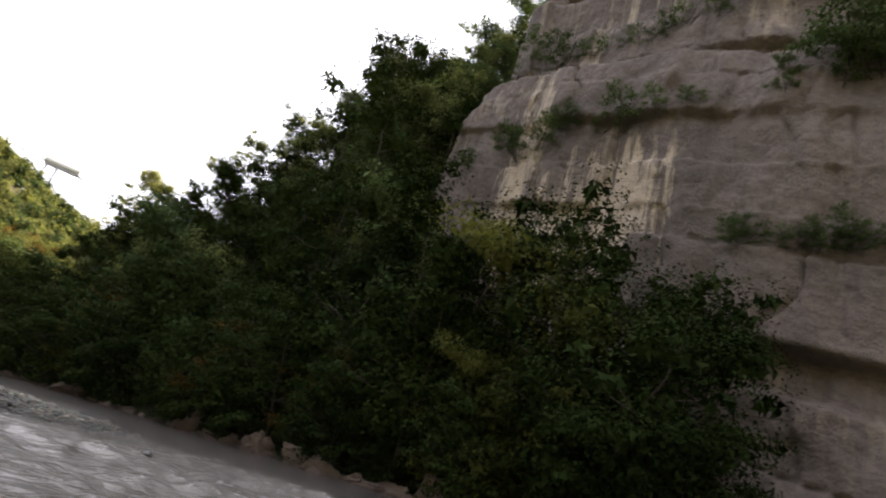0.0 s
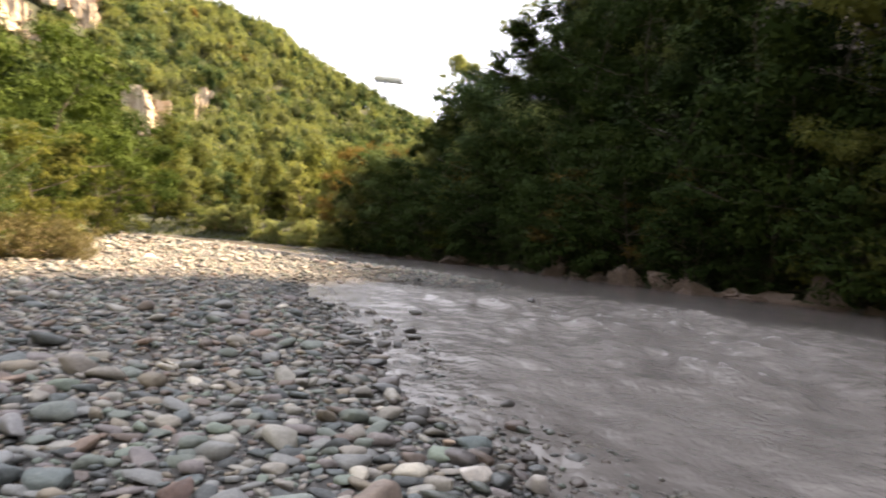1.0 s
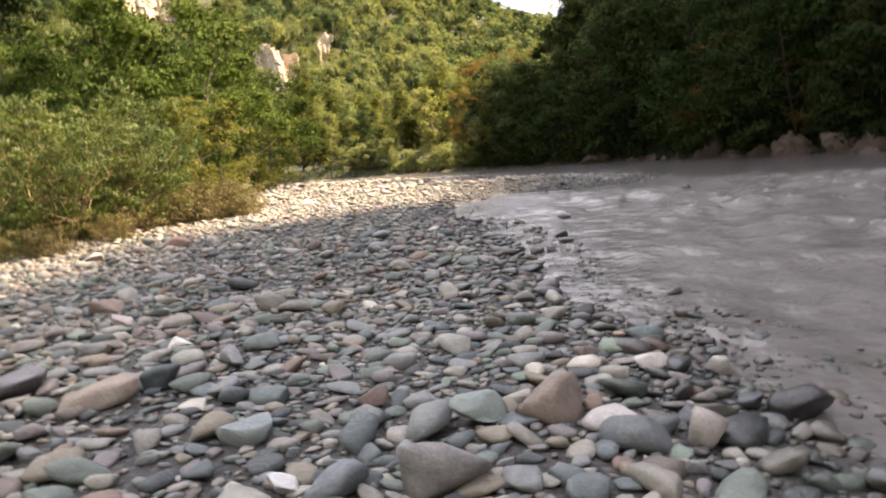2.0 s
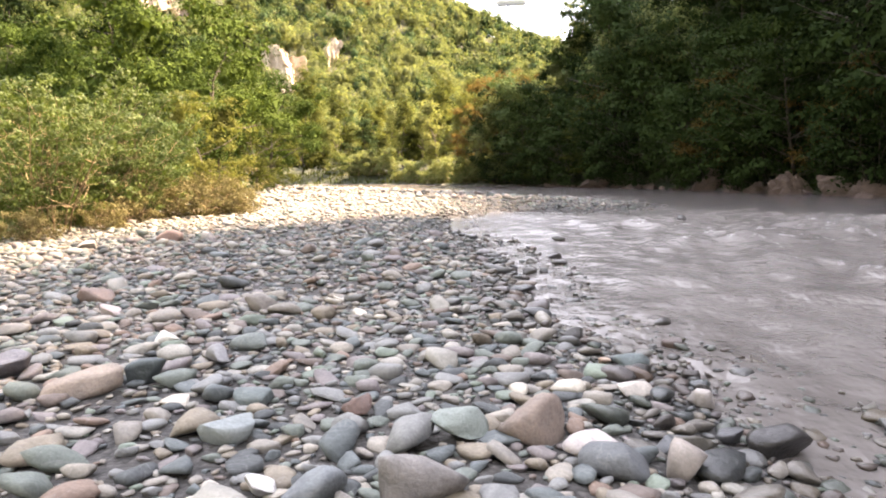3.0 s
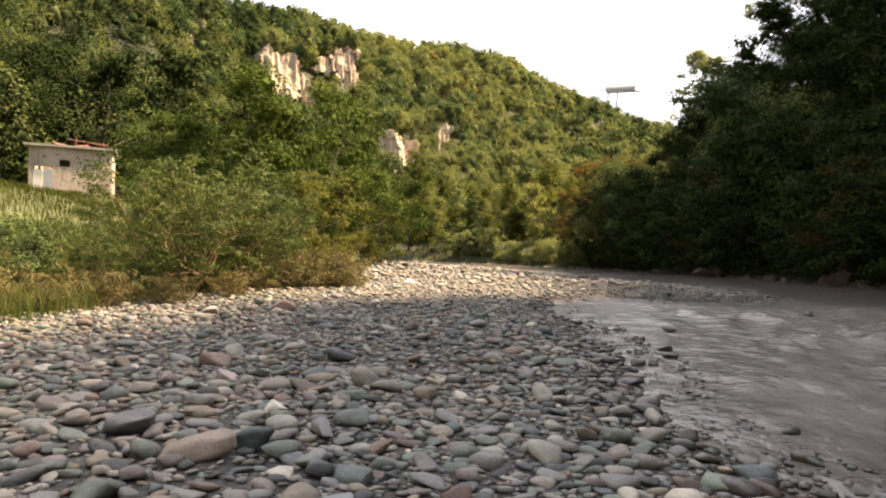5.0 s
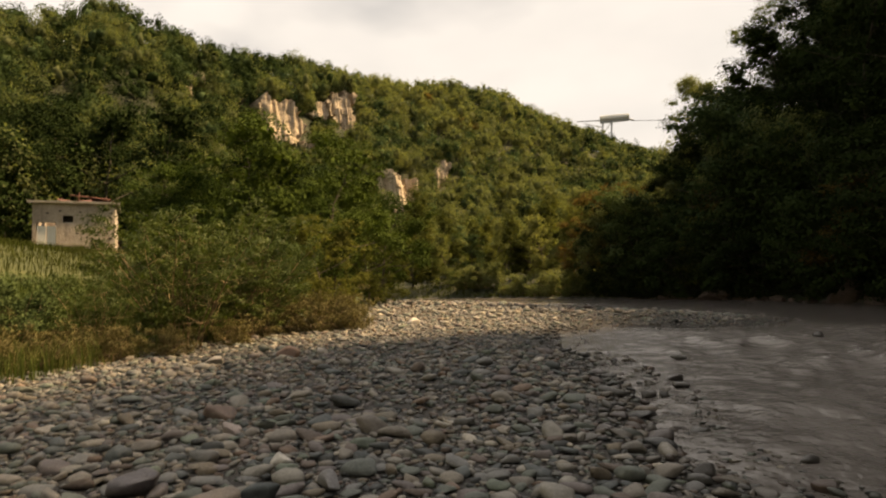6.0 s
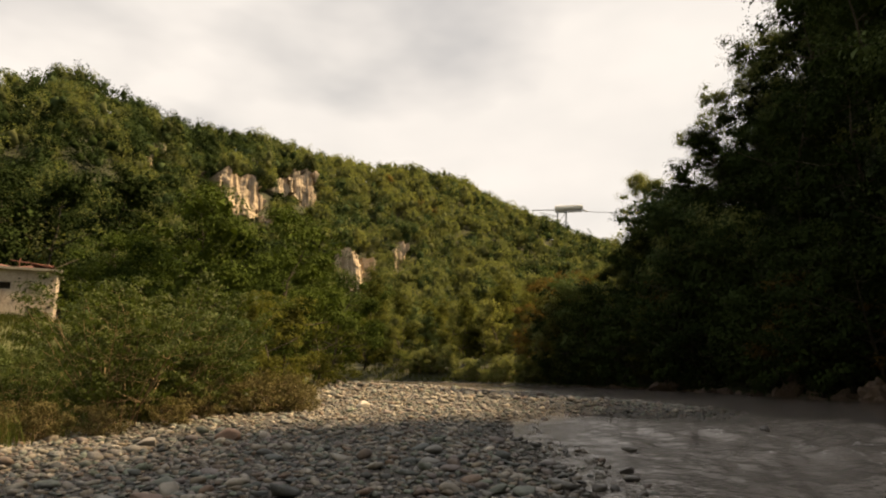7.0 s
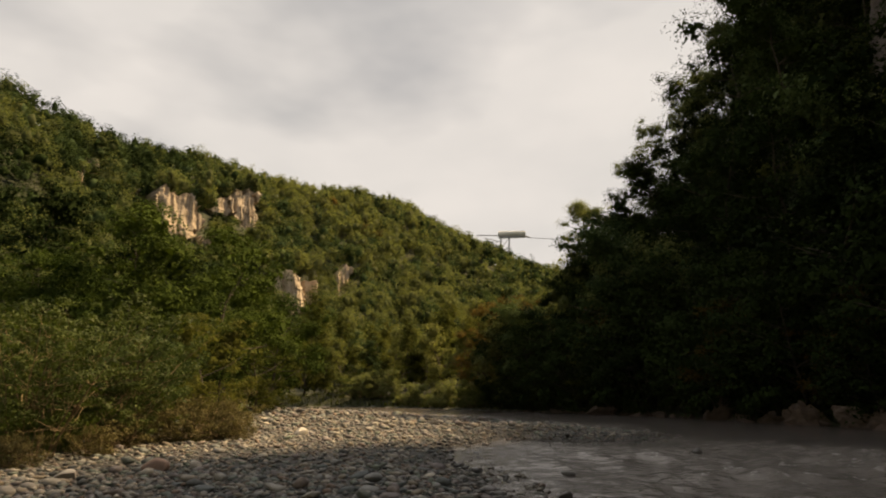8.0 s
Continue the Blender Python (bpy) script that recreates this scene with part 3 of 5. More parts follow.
def tree_parts(seed, height, spread, leaf, clumps, per, bare=0.25, stems=1, lean=0.0, clump=0.115):
    """Rods of trunk and limbs, and leaves in clumps round the limbs' ends."""
    rng = np.random.default_rng(seed)
    rods, ends = [], []
    for s in range(stems):
        way = rng.normal(0, 0.10 if stems == 1 else 0.32, 2) + (lean, 0)
        r = 0.016 * height / math.sqrt(stems) + 0.01
        p, levels = np.array([rng.normal(0, 0.08 * (stems > 1)), rng.normal(0, 0.08 * (stems > 1)), -0.3]), 7
        for k in range(levels):
            q = p + np.array([way[0] * height / levels + rng.normal(0, 0.018 * height), way[1] * height / levels + rng.normal(0, 0.018 * height), height * 0.95 / levels])
            ra, rb = r * (1 - k / levels * 0.9), r * (1 - (k + 1) / levels * 0.9)
            rods.append((p, q, ra, rb))
            if (k + 1) / levels > bare:
                for _ in range(3 if stems == 1 else 2):
                    az, h = rng.uniform(0, 2 * np.pi), (k + 1) / levels
                    reach = spread * (0.55 + 0.6 * math.sin(min(1, (h - bare) / (1 - bare) * 0.95 + 0.12) * math.pi)) * rng.uniform(0.5, 1.1)
                    end = q + np.array([math.cos(az) * reach, math.sin(az) * reach, reach * rng.uniform(0.05, 0.6)])
                    mid = (q + end) / 2 + rng.normal(0, 0.06 * reach, 3)
                    rods += [(q, mid, rb * 0.6, rb * 0.4), (mid, end, rb * 0.4, rb * 0.12)]
                    ends += [(mid, 0.8), (end, 1.0), (end * 0.6 + mid * 0.4, 0.9)]
            p = q
        ends.append((p, 0.9))
    picks = rng.integers(0, len(ends), clumps)
    centres = np.array([ends[k][0] for k in picks]) + rng.normal(0, 0.14 * spread, (clumps, 3))
    size = clump * height * rng.uniform(0.55, 1.15, clumps)
    core = np.array([0, 0, height * 0.55])
    place = np.repeat(centres, per, 0)
    off = rng.normal(0, 1, (clumps * per, 3))
    off = off / np.linalg.norm(off, axis=1, keepdims=True) * (rng.uniform(0.3 if stems == 1 else 0.15, 1.05, (clumps * per, 1)) ** 0.5)
    if stems == 1:  # domed clumps, thin below
        off[:, 2] = np.where(rng.random(len(off)) < 0.7, np.abs(off[:, 2]), off[:, 2])
    place = place + off * np.repeat(size, per)[:, None] * (1, 1, 0.72 if stems == 1 else 0.55)
    place[:, 2] = np.maximum(place[:, 2], 0.05)
    lv, lf = leaves(rng, place, off + 0.6 * (place - core) / height, leaf, jitter=0.42)
    if stems == 1:  # sprays of leaves that close the inside of each clump
        inner = rng.normal(0, 1, (clumps * 22, 3))
        inner *= 0.42 * rng.uniform(0.4, 1.0, (len(inner), 1)) / np.linalg.norm(inner, axis=1, keepdims=True)
        wide = np.repeat(size, 22)
        iv, jf = leaves(rng, np.repeat(centres, 22, 0) + inner * wide[:, None] * (1, 1, 0.6), inner, wide * 0.26, jitter=0.6)
        lv, lf = np.concatenate([lv, iv]), np.concatenate([lf, jf + len(lv)])
    return tubes(rods, 5 if stems == 1 else 3), (lv, lf)


def make_tree(kind, seed, tone, label, category="tree", bark=None, **shape):
    (tv, tf), (lv, lf) = tree_parts(seed, **shape)
    root = tagged(new(kind), label, category)
    part("trunk", np_mesh("trunk", tv, tf, bark or M_BARK, True), root)
    part("crown", np_mesh("crown", lv, lf, LEAF[tone]), root)
    return root


def grow(proto, spots, group=""):
    """Copies of a grown plant at spots of (x, y, turn, size)."""
    made = []
    for n, (x, y, turn, size) in enumerate(spots):
        m = pose(x, y, float(ground_z(x, y)), 0, 0, turn) @ Matrix.Diagonal((size, size, size, 1))
        ob = proto
        if n:
            ob = copy_thing(proto, m)
        ob.matrix_basis = m
        if group:
            tagged(ob, group=group)
        made.append(ob)
    return made


# ---- the large structure ----
build_ground()
build_water()
cliff_at = build_cliff()


def on_hill(az, el):
    """Where the line of that azimuth and height angle from the beach meets the far hill."""
    r = np.arange(50, 300, 0.5)
    x, y = r * math.sin(radians(az)), r * math.cos(radians(az))
    z = ground_z(x, y)
    hit = np.nonzero(z >= 1 + r * math.tan(radians(el)))[0]
    k = hit[0] if len(hit) else len(r) - 1
    return x[k], y[k], z[k]


def rock_lump(name, seed, size, mat, cuts=3, rough=0.22, pieces=1):
    """An angular lump of rock, as half-sizes in metres, with its foot at z = 0 and part of it below."""
    bm = bmesh.new()
    bmesh.ops.create_icosphere(bm, subdivisions=cuts, radius=1.0)
    v = np.array([p.co[:] for p in bm.verts])
    rng = np.random.default_rng(seed)
    for _ in range(8):  # split faces
        n = rng.normal(0, 1, 3) * (1, 1, 0.8)
        n /= np.linalg.norm(n)
        d = v @ n
        lim = rng.uniform(0.28, 0.62)
        v -= np.maximum(d - lim, 0)[:, None] * n * 0.98
    v *= 1 + rough * fbm(v[:, 0] * 2.1 + seed, v[:, 1] * 2.1, v[:, 2] * 2.1, 5, seed % 17)[:, None]
    # split along joints into small steps
    cell = np.floor(v * (2.6, 2.6, 4.2) + 0.5 * fbm(v[:, 0] * 3, v[:, 1] * 3 + seed, v[:, 2] * 3, 2, 7)[:, None])
    jut = np.sin(cell @ np.array([12.99, 78.23, 37.7]) + seed) * 43758.5
    v *= 1 + 0.17 * (jut - np.floor(jut) - 0.5)[:, None]
    v = v * size
    faces = np.array([[p.index for p in face.verts] for face in bm.faces])
    bm.free()
    if pieces > 1:  # broken pieces leaning on the main block
        verts, tris = [v], [faces]
        for k in range(1, pieces):
            s = rng.uniform(0.35, 0.7)
            a = rng.uniform(0, 2 * np.pi)
            turn = np.array(Euler((rng.uniform(-0.5, 0.5), rng.uniform(-0.5, 0.5), a)).to_matrix())
            piece = (v * (s, s * rng.uniform(0.7, 1.2), s * rng.uniform(0.5, 1.0))) @ turn.T
            verts.append(piece + np.array([rng.uniform(-0.95, 0.95) * size[0], rng.uniform(-0.2, 0.6) * size[1], rng.uniform(-0.25, 0.3) * size[2]]))
            tris.append(faces + k * len(v))
        v, faces = np.concatenate(verts), np.concatenate(tris)
    return np_mesh(name, v, faces, mat)


def rock_relief(name, seed, wide, tall, mat, lean=0.0):
    """A steep bare face of fluted rock, half-sizes in metres, ragged at its rim, which runs back into the slope behind it (+y)."""
    n, m = 60, 64
    u, v = np.meshgrid(np.linspace(-1.35, 1.35, n), np.linspace(-1.35, 1.35, m), indexing="ij")
    x, z = u * wide + lean * v * tall, v * tall
    rag = 0.42 * fbm(x / 2.2 + seed, z / 3.4, None, 4, seed % 9) + 0.16 * fbm(x / 0.8 + seed, z / 1.0, None, 2, 4)
    # wide at the top, running down to a foot off the middle
    foot = 0.35 * math.sin(seed * 2.3)
    narrow = 0.62 + 0.38 * ease(-1.1, 0.2, v)
    inside = 1 - ease(0.74, 0.98, np.hypot(np.abs((u - foot * ease(0.4, -1.0, v)) / narrow) ** 1.5, np.abs(v) ** 1.5) + rag)
    rib = fbm(x / 1.3 + seed, z / 11, None, 3, seed % 13)
    gully = ease(0.25, 0.6, fbm(x / 2.0 + seed * 3, z / 14, None, 2, 23))
    bed = np.floor(z / 2.3 + 0.7 * fbm(x / 6, z / 6 + seed, None, 2, 3))
    block = np.floor(x / 1.6 + bed * 0.43 + 0.4 * rib)
    jut = np.sin(block * 91.7 + bed * 37.3 + seed) * 43758.5
    out = 1.0 * rib - 1.6 * gully + 0.5 * (jut - np.floor(jut) - 0.5) + 0.9 * fbm(x / 4 + seed, z / 5, None, 4, 5)
    y = 3.4 * tall * (1 - inside) + 0.16 * (z + tall) - 0.6 - out
    i, j = np.meshgrid(np.arange(n - 1), np.arange(m - 1), indexing="ij")
    faces = np.stack([i * m + j, (i + 1) * m + j, (i + 1) * m + j + 1, i * m + j + 1], -1).reshape(-1, 4)
    return np_mesh(name, np.stack([x, y, z], -1).reshape(-1, 3), faces, mat)


# pale rock faces among the far trees: azimuth, height angle of the middle, half-sizes, slant
OUTCROPS = [
    (-16.6, 15.2, (7.6, 7.2), 0.0), (-11.4, 16.7, (4.7, 7.0), 0.1), (-13.4, 16.4, (3.6, 3.6), 0.0), (-15.9, 17.8, (2.2, 2.6), 0.0),
    (-6.65, 8.7, (3.7, 5.8), 0.0), (-5.0, 8.9, (2.2, 4.4), 0.1), (-2.4, 10.1, (2.3, 6.0), 0.45), (3.1, 11.4, (1.4, 2.0), 0.0),
    (-23.9, 18.1, (2.0, 3.8), 0.2), (-25.0, 17.3, (1.6, 1.6), 0.0), (-14.4, 13.2, (2.4, 2.4), 0.0), (-20.2, 16.6, (1.5, 1.6), 0.0),
]
outcrop_places = []
for k, (az, el, size, slant) in enumerate(OUTCROPS):
    x, y, z = on_hill(az, el - 0.27 * size[1])
    z += size[1] * 0.85
    ob = tagged(new("rock_outcrop", rock_relief("rock_outcrop", 60 + k, *size, M_OUTCROP, slant)),
                "pale sunlit limestone face showing through the wooded hillside", "rock face", "rock faces on the hill")
    ob.matrix_basis = pose(x, y, z, 0, 0, -az + 20)
    outcrop_places.append((x, y, z, size))

# ---- far woods ----
def far_woods():
    rng = np.random.default_rng(21)
    spots = []
    for _ in range(6500):
        a, q = rng.uniform(-66, 30), math.sqrt(rng.uniform(50**2, 264**2))
        foot, far = np.interp(a, RIDGE_AZ, FOOT_R), np.interp(a, RIDGE_AZ, RIDGE_R)
        if foot - 2 < q < far + 6:
            spots.append((q * math.sin(radians(a)), q * math.cos(radians(a)), q, rng.random()))
    for ox, oy, oz, s in outcrop_places:  # brush below the rock faces
        q = math.hypot(ox, oy)
        for _ in range(int(14 * s[0])):
            along_face, before = rng.uniform(-1.1, 1.1) * s[0], rng.uniform(3.5, 32)
            spots.append((ox / q * (q - before) + oy / q * along_face, oy / q * (q - before) - ox / q * along_face, q - before, rng.random()))
    spots = np.array(spots)
    z = ground_z(spots[:, 0], spots[:, 1])
    patch = fbm(spots[:, 0] / 30, spots[:, 1] / 30, None, 3, 8)
    shell, shell_faces = ico(1)
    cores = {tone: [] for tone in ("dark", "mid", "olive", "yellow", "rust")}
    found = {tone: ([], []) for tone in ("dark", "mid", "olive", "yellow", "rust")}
    for (x, y, r, luck), h, p in zip(spots, z, patch):
        if any(abs((x * oy - y * ox) / math.hypot(ox, oy)) < s[0] * 0.75 and -4 < r - math.hypot(ox, oy) < 3 for ox, oy, oz, s in outcrop_places):
            continue
        for ox, oy, oz, s in outcrop_places:  # trees on top of a rock face
            if abs((x * oy - y * ox) / math.hypot(ox, oy)) < s[0] * 0.9 and 0 < r - math.hypot(ox, oy) < 3.0 * s[1]:
                h = max(h, oz + s[1] * 0.7)
        # painted light: paler tones on the sunny hill, darker ones on its shaded left
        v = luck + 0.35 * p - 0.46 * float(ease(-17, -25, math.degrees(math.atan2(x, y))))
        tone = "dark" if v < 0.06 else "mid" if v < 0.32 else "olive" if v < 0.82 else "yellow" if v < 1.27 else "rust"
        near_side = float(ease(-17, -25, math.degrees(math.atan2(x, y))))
        tall, wide = rng.uniform(5.5, 9.5) * (1 + 0.12 * near_side), rng.uniform(2.3, 4.2) * (1 + 0.2 * near_side)
        if any(abs((x * oy - y * ox) / math.hypot(ox, oy)) < s[0] * 0.8 and -45 < r - math.hypot(ox, oy) < 0 for ox, oy, oz, s in outcrop_places):
            tall, wide = tall * 0.42, wide * 0.62
        leaf = max(0.3, 0.56 * r / 200)
        n = int(min(900, 225 * (200 / r) ** 1.5 * (wide / 3.2) ** 2))
        # each crown is a heap of uneven puffs
        puffs = rng.integers(4, 8)
        centre = np.clip(rng.normal(0, 0.38, (puffs, 3)), -0.62, 0.5) * (1, 1, 0.8) + (0, 0, 0.12)
        bulk = rng.uniform(0.34, 0.66, puffs)
        pick = rng.integers(0, puffs, n)
        off = rng.normal(0, 1, (n, 3))
        off /= np.linalg.norm(off, axis=1, keepdims=True)
        off[:, 2] = np.where(off[:, 2] < -0.5, -off[:, 2], off[:, 2])
        place = (centre[pick] + off * (bulk[pick] * rng.uniform(0.74, 1.04, n))[:, None]) * (wide, wide, tall * 0.55) + (x, y, h + tall * 0.48)
        for c, fat in zip(centre[:3], bulk[:3]) if r > 100 else ():
            cores[tone].append((c + shell * fat * rng.uniform(0.2, 0.68, (len(shell), 1))) * (wide, wide, tall * 0.55) + (x, y, h + tall * 0.48))
        found[tone][0].append(place)
        found[tone][1].append(np.c_[off, np.full(n, leaf)])
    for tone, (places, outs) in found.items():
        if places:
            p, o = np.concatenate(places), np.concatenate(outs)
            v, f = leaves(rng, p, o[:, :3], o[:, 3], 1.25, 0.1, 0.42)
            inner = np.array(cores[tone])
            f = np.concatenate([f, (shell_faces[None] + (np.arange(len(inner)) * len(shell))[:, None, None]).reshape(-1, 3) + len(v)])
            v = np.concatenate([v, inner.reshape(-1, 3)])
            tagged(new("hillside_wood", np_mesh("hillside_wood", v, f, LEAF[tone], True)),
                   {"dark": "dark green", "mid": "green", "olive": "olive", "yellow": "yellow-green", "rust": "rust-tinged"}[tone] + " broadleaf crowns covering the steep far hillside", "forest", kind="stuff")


far_woods()

# ---- trees over the far bank ----
rng = np.random.default_rng(5)
BANK_TREES = [
    make_tree("broadleaf_tree", 101, "dark", "broadleaf tree on the river bank, green leaves darkened for shade", height=9.5, spread=3.1, leaf=0.125, clumps=68, per=120, clump=0.155, bare=0.12, lean=-0.12),
    make_tree("broadleaf_tree", 102, "dark", "broadleaf tree on the river bank, green leaves darkened for shade", height=8.0, spread=3.2, leaf=0.125, clumps=68, per=120, clump=0.17, bare=0.05, lean=-0.2),
    make_tree("broadleaf_tree", 103, "shade", "green broadleaf tree on the river bank, leaf colour lowered for shade", height=10.0, spread=3.0, leaf=0.125, clumps=68, per=120, clump=0.15, bare=0.15, lean=-0.1),
    make_tree("broadleaf_tree", 104, "shade", "green broadleaf tree leaning over the river, leaf colour lowered for shade", height=7.0, spread=3.0, leaf=0.12, clumps=48, per=135, clump=0.17, bare=0.03, lean=-0.25),
    make_tree("broadleaf_tree", 105, "bend", "yellowing broadleaf tree on the shaded river bank", height=6.0, spread=2.4, leaf=0.10, clumps=75, per=90, clump=0.14, bare=0.1, lean=-0.2),
    make_tree("broadleaf_tree", 106, "rust", "rust-coloured autumn tree on the river bank", height=5.5, spread=2.0, leaf=0.11, clumps=80, per=56, bare=0.15, lean=-0.2),
]
BANK_TREES += [
    make_tree("broadleaf_tree", 111, "mid", "green broadleaf tree at the river bend", height=9.0, spread=3.0, leaf=0.14, clumps=68, per=110, clump=0.15, bare=0.08, lean=-0.12),
    make_tree("broadleaf_tree", 112, "olive", "olive-green broadleaf tree at the river bend", height=8.5, spread=3.0, leaf=0.14, clumps=68, per=110, clump=0.15, bare=0.08, lean=-0.15),
]
bank_spots = [[] for _ in BANK_TREES]
for y in np.arange(2.0, 51, 2.6):
    edge = float(along(BANK, y))
    depth = np.interp(y, [0, 8, 14, 20, 25, 30, 40, 50], [0.0, 3.0, 5.5, 7.5, 11.0, 26.0, 34.0, 22.0])
    for d in np.arange(0.7, depth, 3.2):
        x, yy = edge + d + rng.uniform(-0.9, 0.9), y + rng.uniform(-1.0, 1.0)
        if float(off_line(BANK, np.array(x), np.array(yy))) > -0.4 or math.degrees(math.atan2(x, yy)) > 68:
            continue
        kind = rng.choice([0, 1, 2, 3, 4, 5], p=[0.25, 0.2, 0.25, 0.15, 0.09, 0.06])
        # paler leaf copies upslope and at the bend paint the light there
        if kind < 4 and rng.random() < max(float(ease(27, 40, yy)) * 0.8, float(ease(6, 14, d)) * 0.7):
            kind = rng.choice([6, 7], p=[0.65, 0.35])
        trim = 0.84 if 27 < math.degrees(math.atan2(x, yy)) < 38 else 1.0
        bank_spots[kind].append((x, yy, rng.uniform(-60, 60), trim * rng.uniform(0.75, 1.12) * float(np.interp(yy, [36, 44, 50], [1.0, 0.72, 0.62]))))
bank_spots[0] += [(31, 41, 10, 1.4), (33.5, 42, 60, 1.5), (29.5, 43.5, 120, 1.3), (36, 40, 200, 1.5), (33, 38.5, 250, 1.4)]
bank_spots[4] += [(20.4, 12.4, 20, 1.55), (19.2, 11.2, 80, 1.2), (18.9, 12.3, 170, 0.7), (11.8, 47, 0, 1.0)]
bank_spots[0] += [(20.4, 7.9, 40, 0.85), (20.2, 10.0, 300, 0.9), (21.6, 9.4, 100, 0.95)]
bank_spots[2] += [(19.4, 45.0, 0, 0.85), (21.0, 43.5, 90, 0.78), (18.0, 46.6, 200, 0.75), (22.5, 43.0, 300, 0.8)]
bank_spots[1] += [(19.8, 7.4, 10, 0.62), (19.6, 6.2, 200, 0.34), (19.6, 8.8, 330, 0.8)]
bank_spots[5] += [(18.6, 20.5, 10, 0.7), (11.0, 50.5, 40, 1.25), (12.8, 49.0, 0, 1.15), (9.6, 53.0, 90, 1.0), (17.4, 22.4, 80, 0.6)]


def crest_spot(az, el, tall):
    """Where a tree of that height stands on the wooded slope so that its top reaches the height angle."""
    r = np.arange(28, 90, 0.5)
    x, y = r * math.sin(radians(az)), r * math.cos(radians(az))
    hit = np.nonzero(ground_z(x, y) + tall - 1 >= r * math.tan(radians(el)))[0]
    k = hit[0] if len(hit) else int(np.argmax((ground_z(x, y) + tall - 1) / r))
    return float(x[k]), float(y[k])


for az, el, kind, size in ((20.0, 17.0, 2, 0.8), (22.0, 17.2, 0, 0.8), (24.2, 19.0, 1, 0.8), (26.4, 20.6, 2, 0.85), (28.6, 22.6, 0, 0.9), (30.6, 26.2, 1, 0.95),
                           (32.8, 29.0, 2, 0.95), (35.0, 29.2, 6, 0.9), (37.0, 31.6, 7, 0.95), (39.2, 33.4, 6, 1.0), (41.4, 35.2, 6, 1.0), (43.6, 37.0, 7, 1.1), (46.0, 38.4, 6, 1.1), (48.5, 40.5, 6, 1.1)):
    x, y = crest_spot(az, el, (9.5, 8.0, 10.0, 7.0, 6.0, 5.5, 9.0, 8.5)[kind] * size)
    bank_spots[kind].append((x, y, 40 * az, size))
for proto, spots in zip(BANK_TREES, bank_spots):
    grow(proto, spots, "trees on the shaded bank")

bank_shrub = make_tree("shrub", 107, "dark", "shrub overhanging the rocks at the water, green leaves darkened for shade", "shrub", height=2.6, spread=1.6, leaf=0.10, clumps=60, per=56, bare=0.0, stems=4, lean=-0.3, clump=0.2)
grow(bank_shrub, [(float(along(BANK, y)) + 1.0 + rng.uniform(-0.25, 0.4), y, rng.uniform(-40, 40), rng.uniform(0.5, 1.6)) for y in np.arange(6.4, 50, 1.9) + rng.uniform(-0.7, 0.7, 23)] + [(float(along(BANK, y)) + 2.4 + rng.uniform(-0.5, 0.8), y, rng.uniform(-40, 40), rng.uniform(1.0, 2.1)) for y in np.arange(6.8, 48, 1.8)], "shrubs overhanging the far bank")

airy_tree = make_tree("broadleaf_tree", 110, "olive", "tall thin-crowned tree standing above the bank wood", height=12.5, spread=2.6, leaf=0.085, clumps=120, per=60, bare=0.45, clump=0.065)
grow(airy_tree, [(18.2, 49.0, 0, 1.0), (23.4, 44.2, 130, 0.88), (24.6, 42.2, 250, 0.9), (19.4, 47.4, 80, 0.82), (27.5, 39.5, 20, 1.1), (30.6, 39.8, 300, 1.05)], "tall trees over the bank wood")

# brush on the cliff's ledges and brow
ledge_shrub = make_tree("shrub", 108, "mid", "green shrub rooted on a rock ledge", "shrub", height=1.8, spread=1.0, leaf=0.085, clumps=44, per=44, bare=0.0, stems=3, clump=0.22)
ledge_spots = [(s, 20.6 + rng.uniform(-0.5, 0.9), rng.uniform(0.5, 1.2)) for s in np.arange(80, 96, 1.9)] + [(s, 20.9 + rng.uniform(0, 3.0), rng.uniform(1.3, 2.4)) for s in np.arange(64, 76, 1.1)]
ledge_spots += [(s, 13.0 + rng.uniform(-0.3, 0.3), rng.uniform(0.4, 0.75)) for s in np.arange(70.5, 78, 0.5)] + [(s, 29.5 + rng.uniform(-0.5, 1.0), rng.uniform(0.7, 1.4)) for s in np.arange(68, 101, 2.1)]
for n, (s_at, z_at, size) in enumerate(ledge_spots):
    px, py, pz = cliff_at(s_at, z_at)
    ob = ledge_shrub if n == 0 else copy_thing(ledge_shrub, Matrix())
    ob.matrix_basis = pose(px - 0.15, py, pz - 0.1, 0, 0, rng.uniform(0, 360)) @ Matrix.Diagonal((size, size, size, 1))
    tagged(ob, group="shrubs on the cliff")
brow_tree = make_tree("broadleaf_tree", 109, "mid", "green tree on the brow of the cliff", height=7.5, spread=2.4, leaf=0.2, clumps=70, per=34, bare=0.1)
for n, (s_at, size) in enumerate([(s, rng.uniform(0.7, 1.1)) for s in np.arange(64, 104, 2.6)]):
    px, py, pz = cliff_at(s_at, CLIFF_TOP + 2.2)
    ob = brow_tree if n == 0 else copy_thing(brow_tree, Matrix())
    ob.matrix_basis = pose(px, py, pz - 0.3, 0, 0, rng.uniform(0, 360)) @ Matrix.Diagonal((size, size, size, 1))
    tagged(ob, group="trees on the cliff's brow")
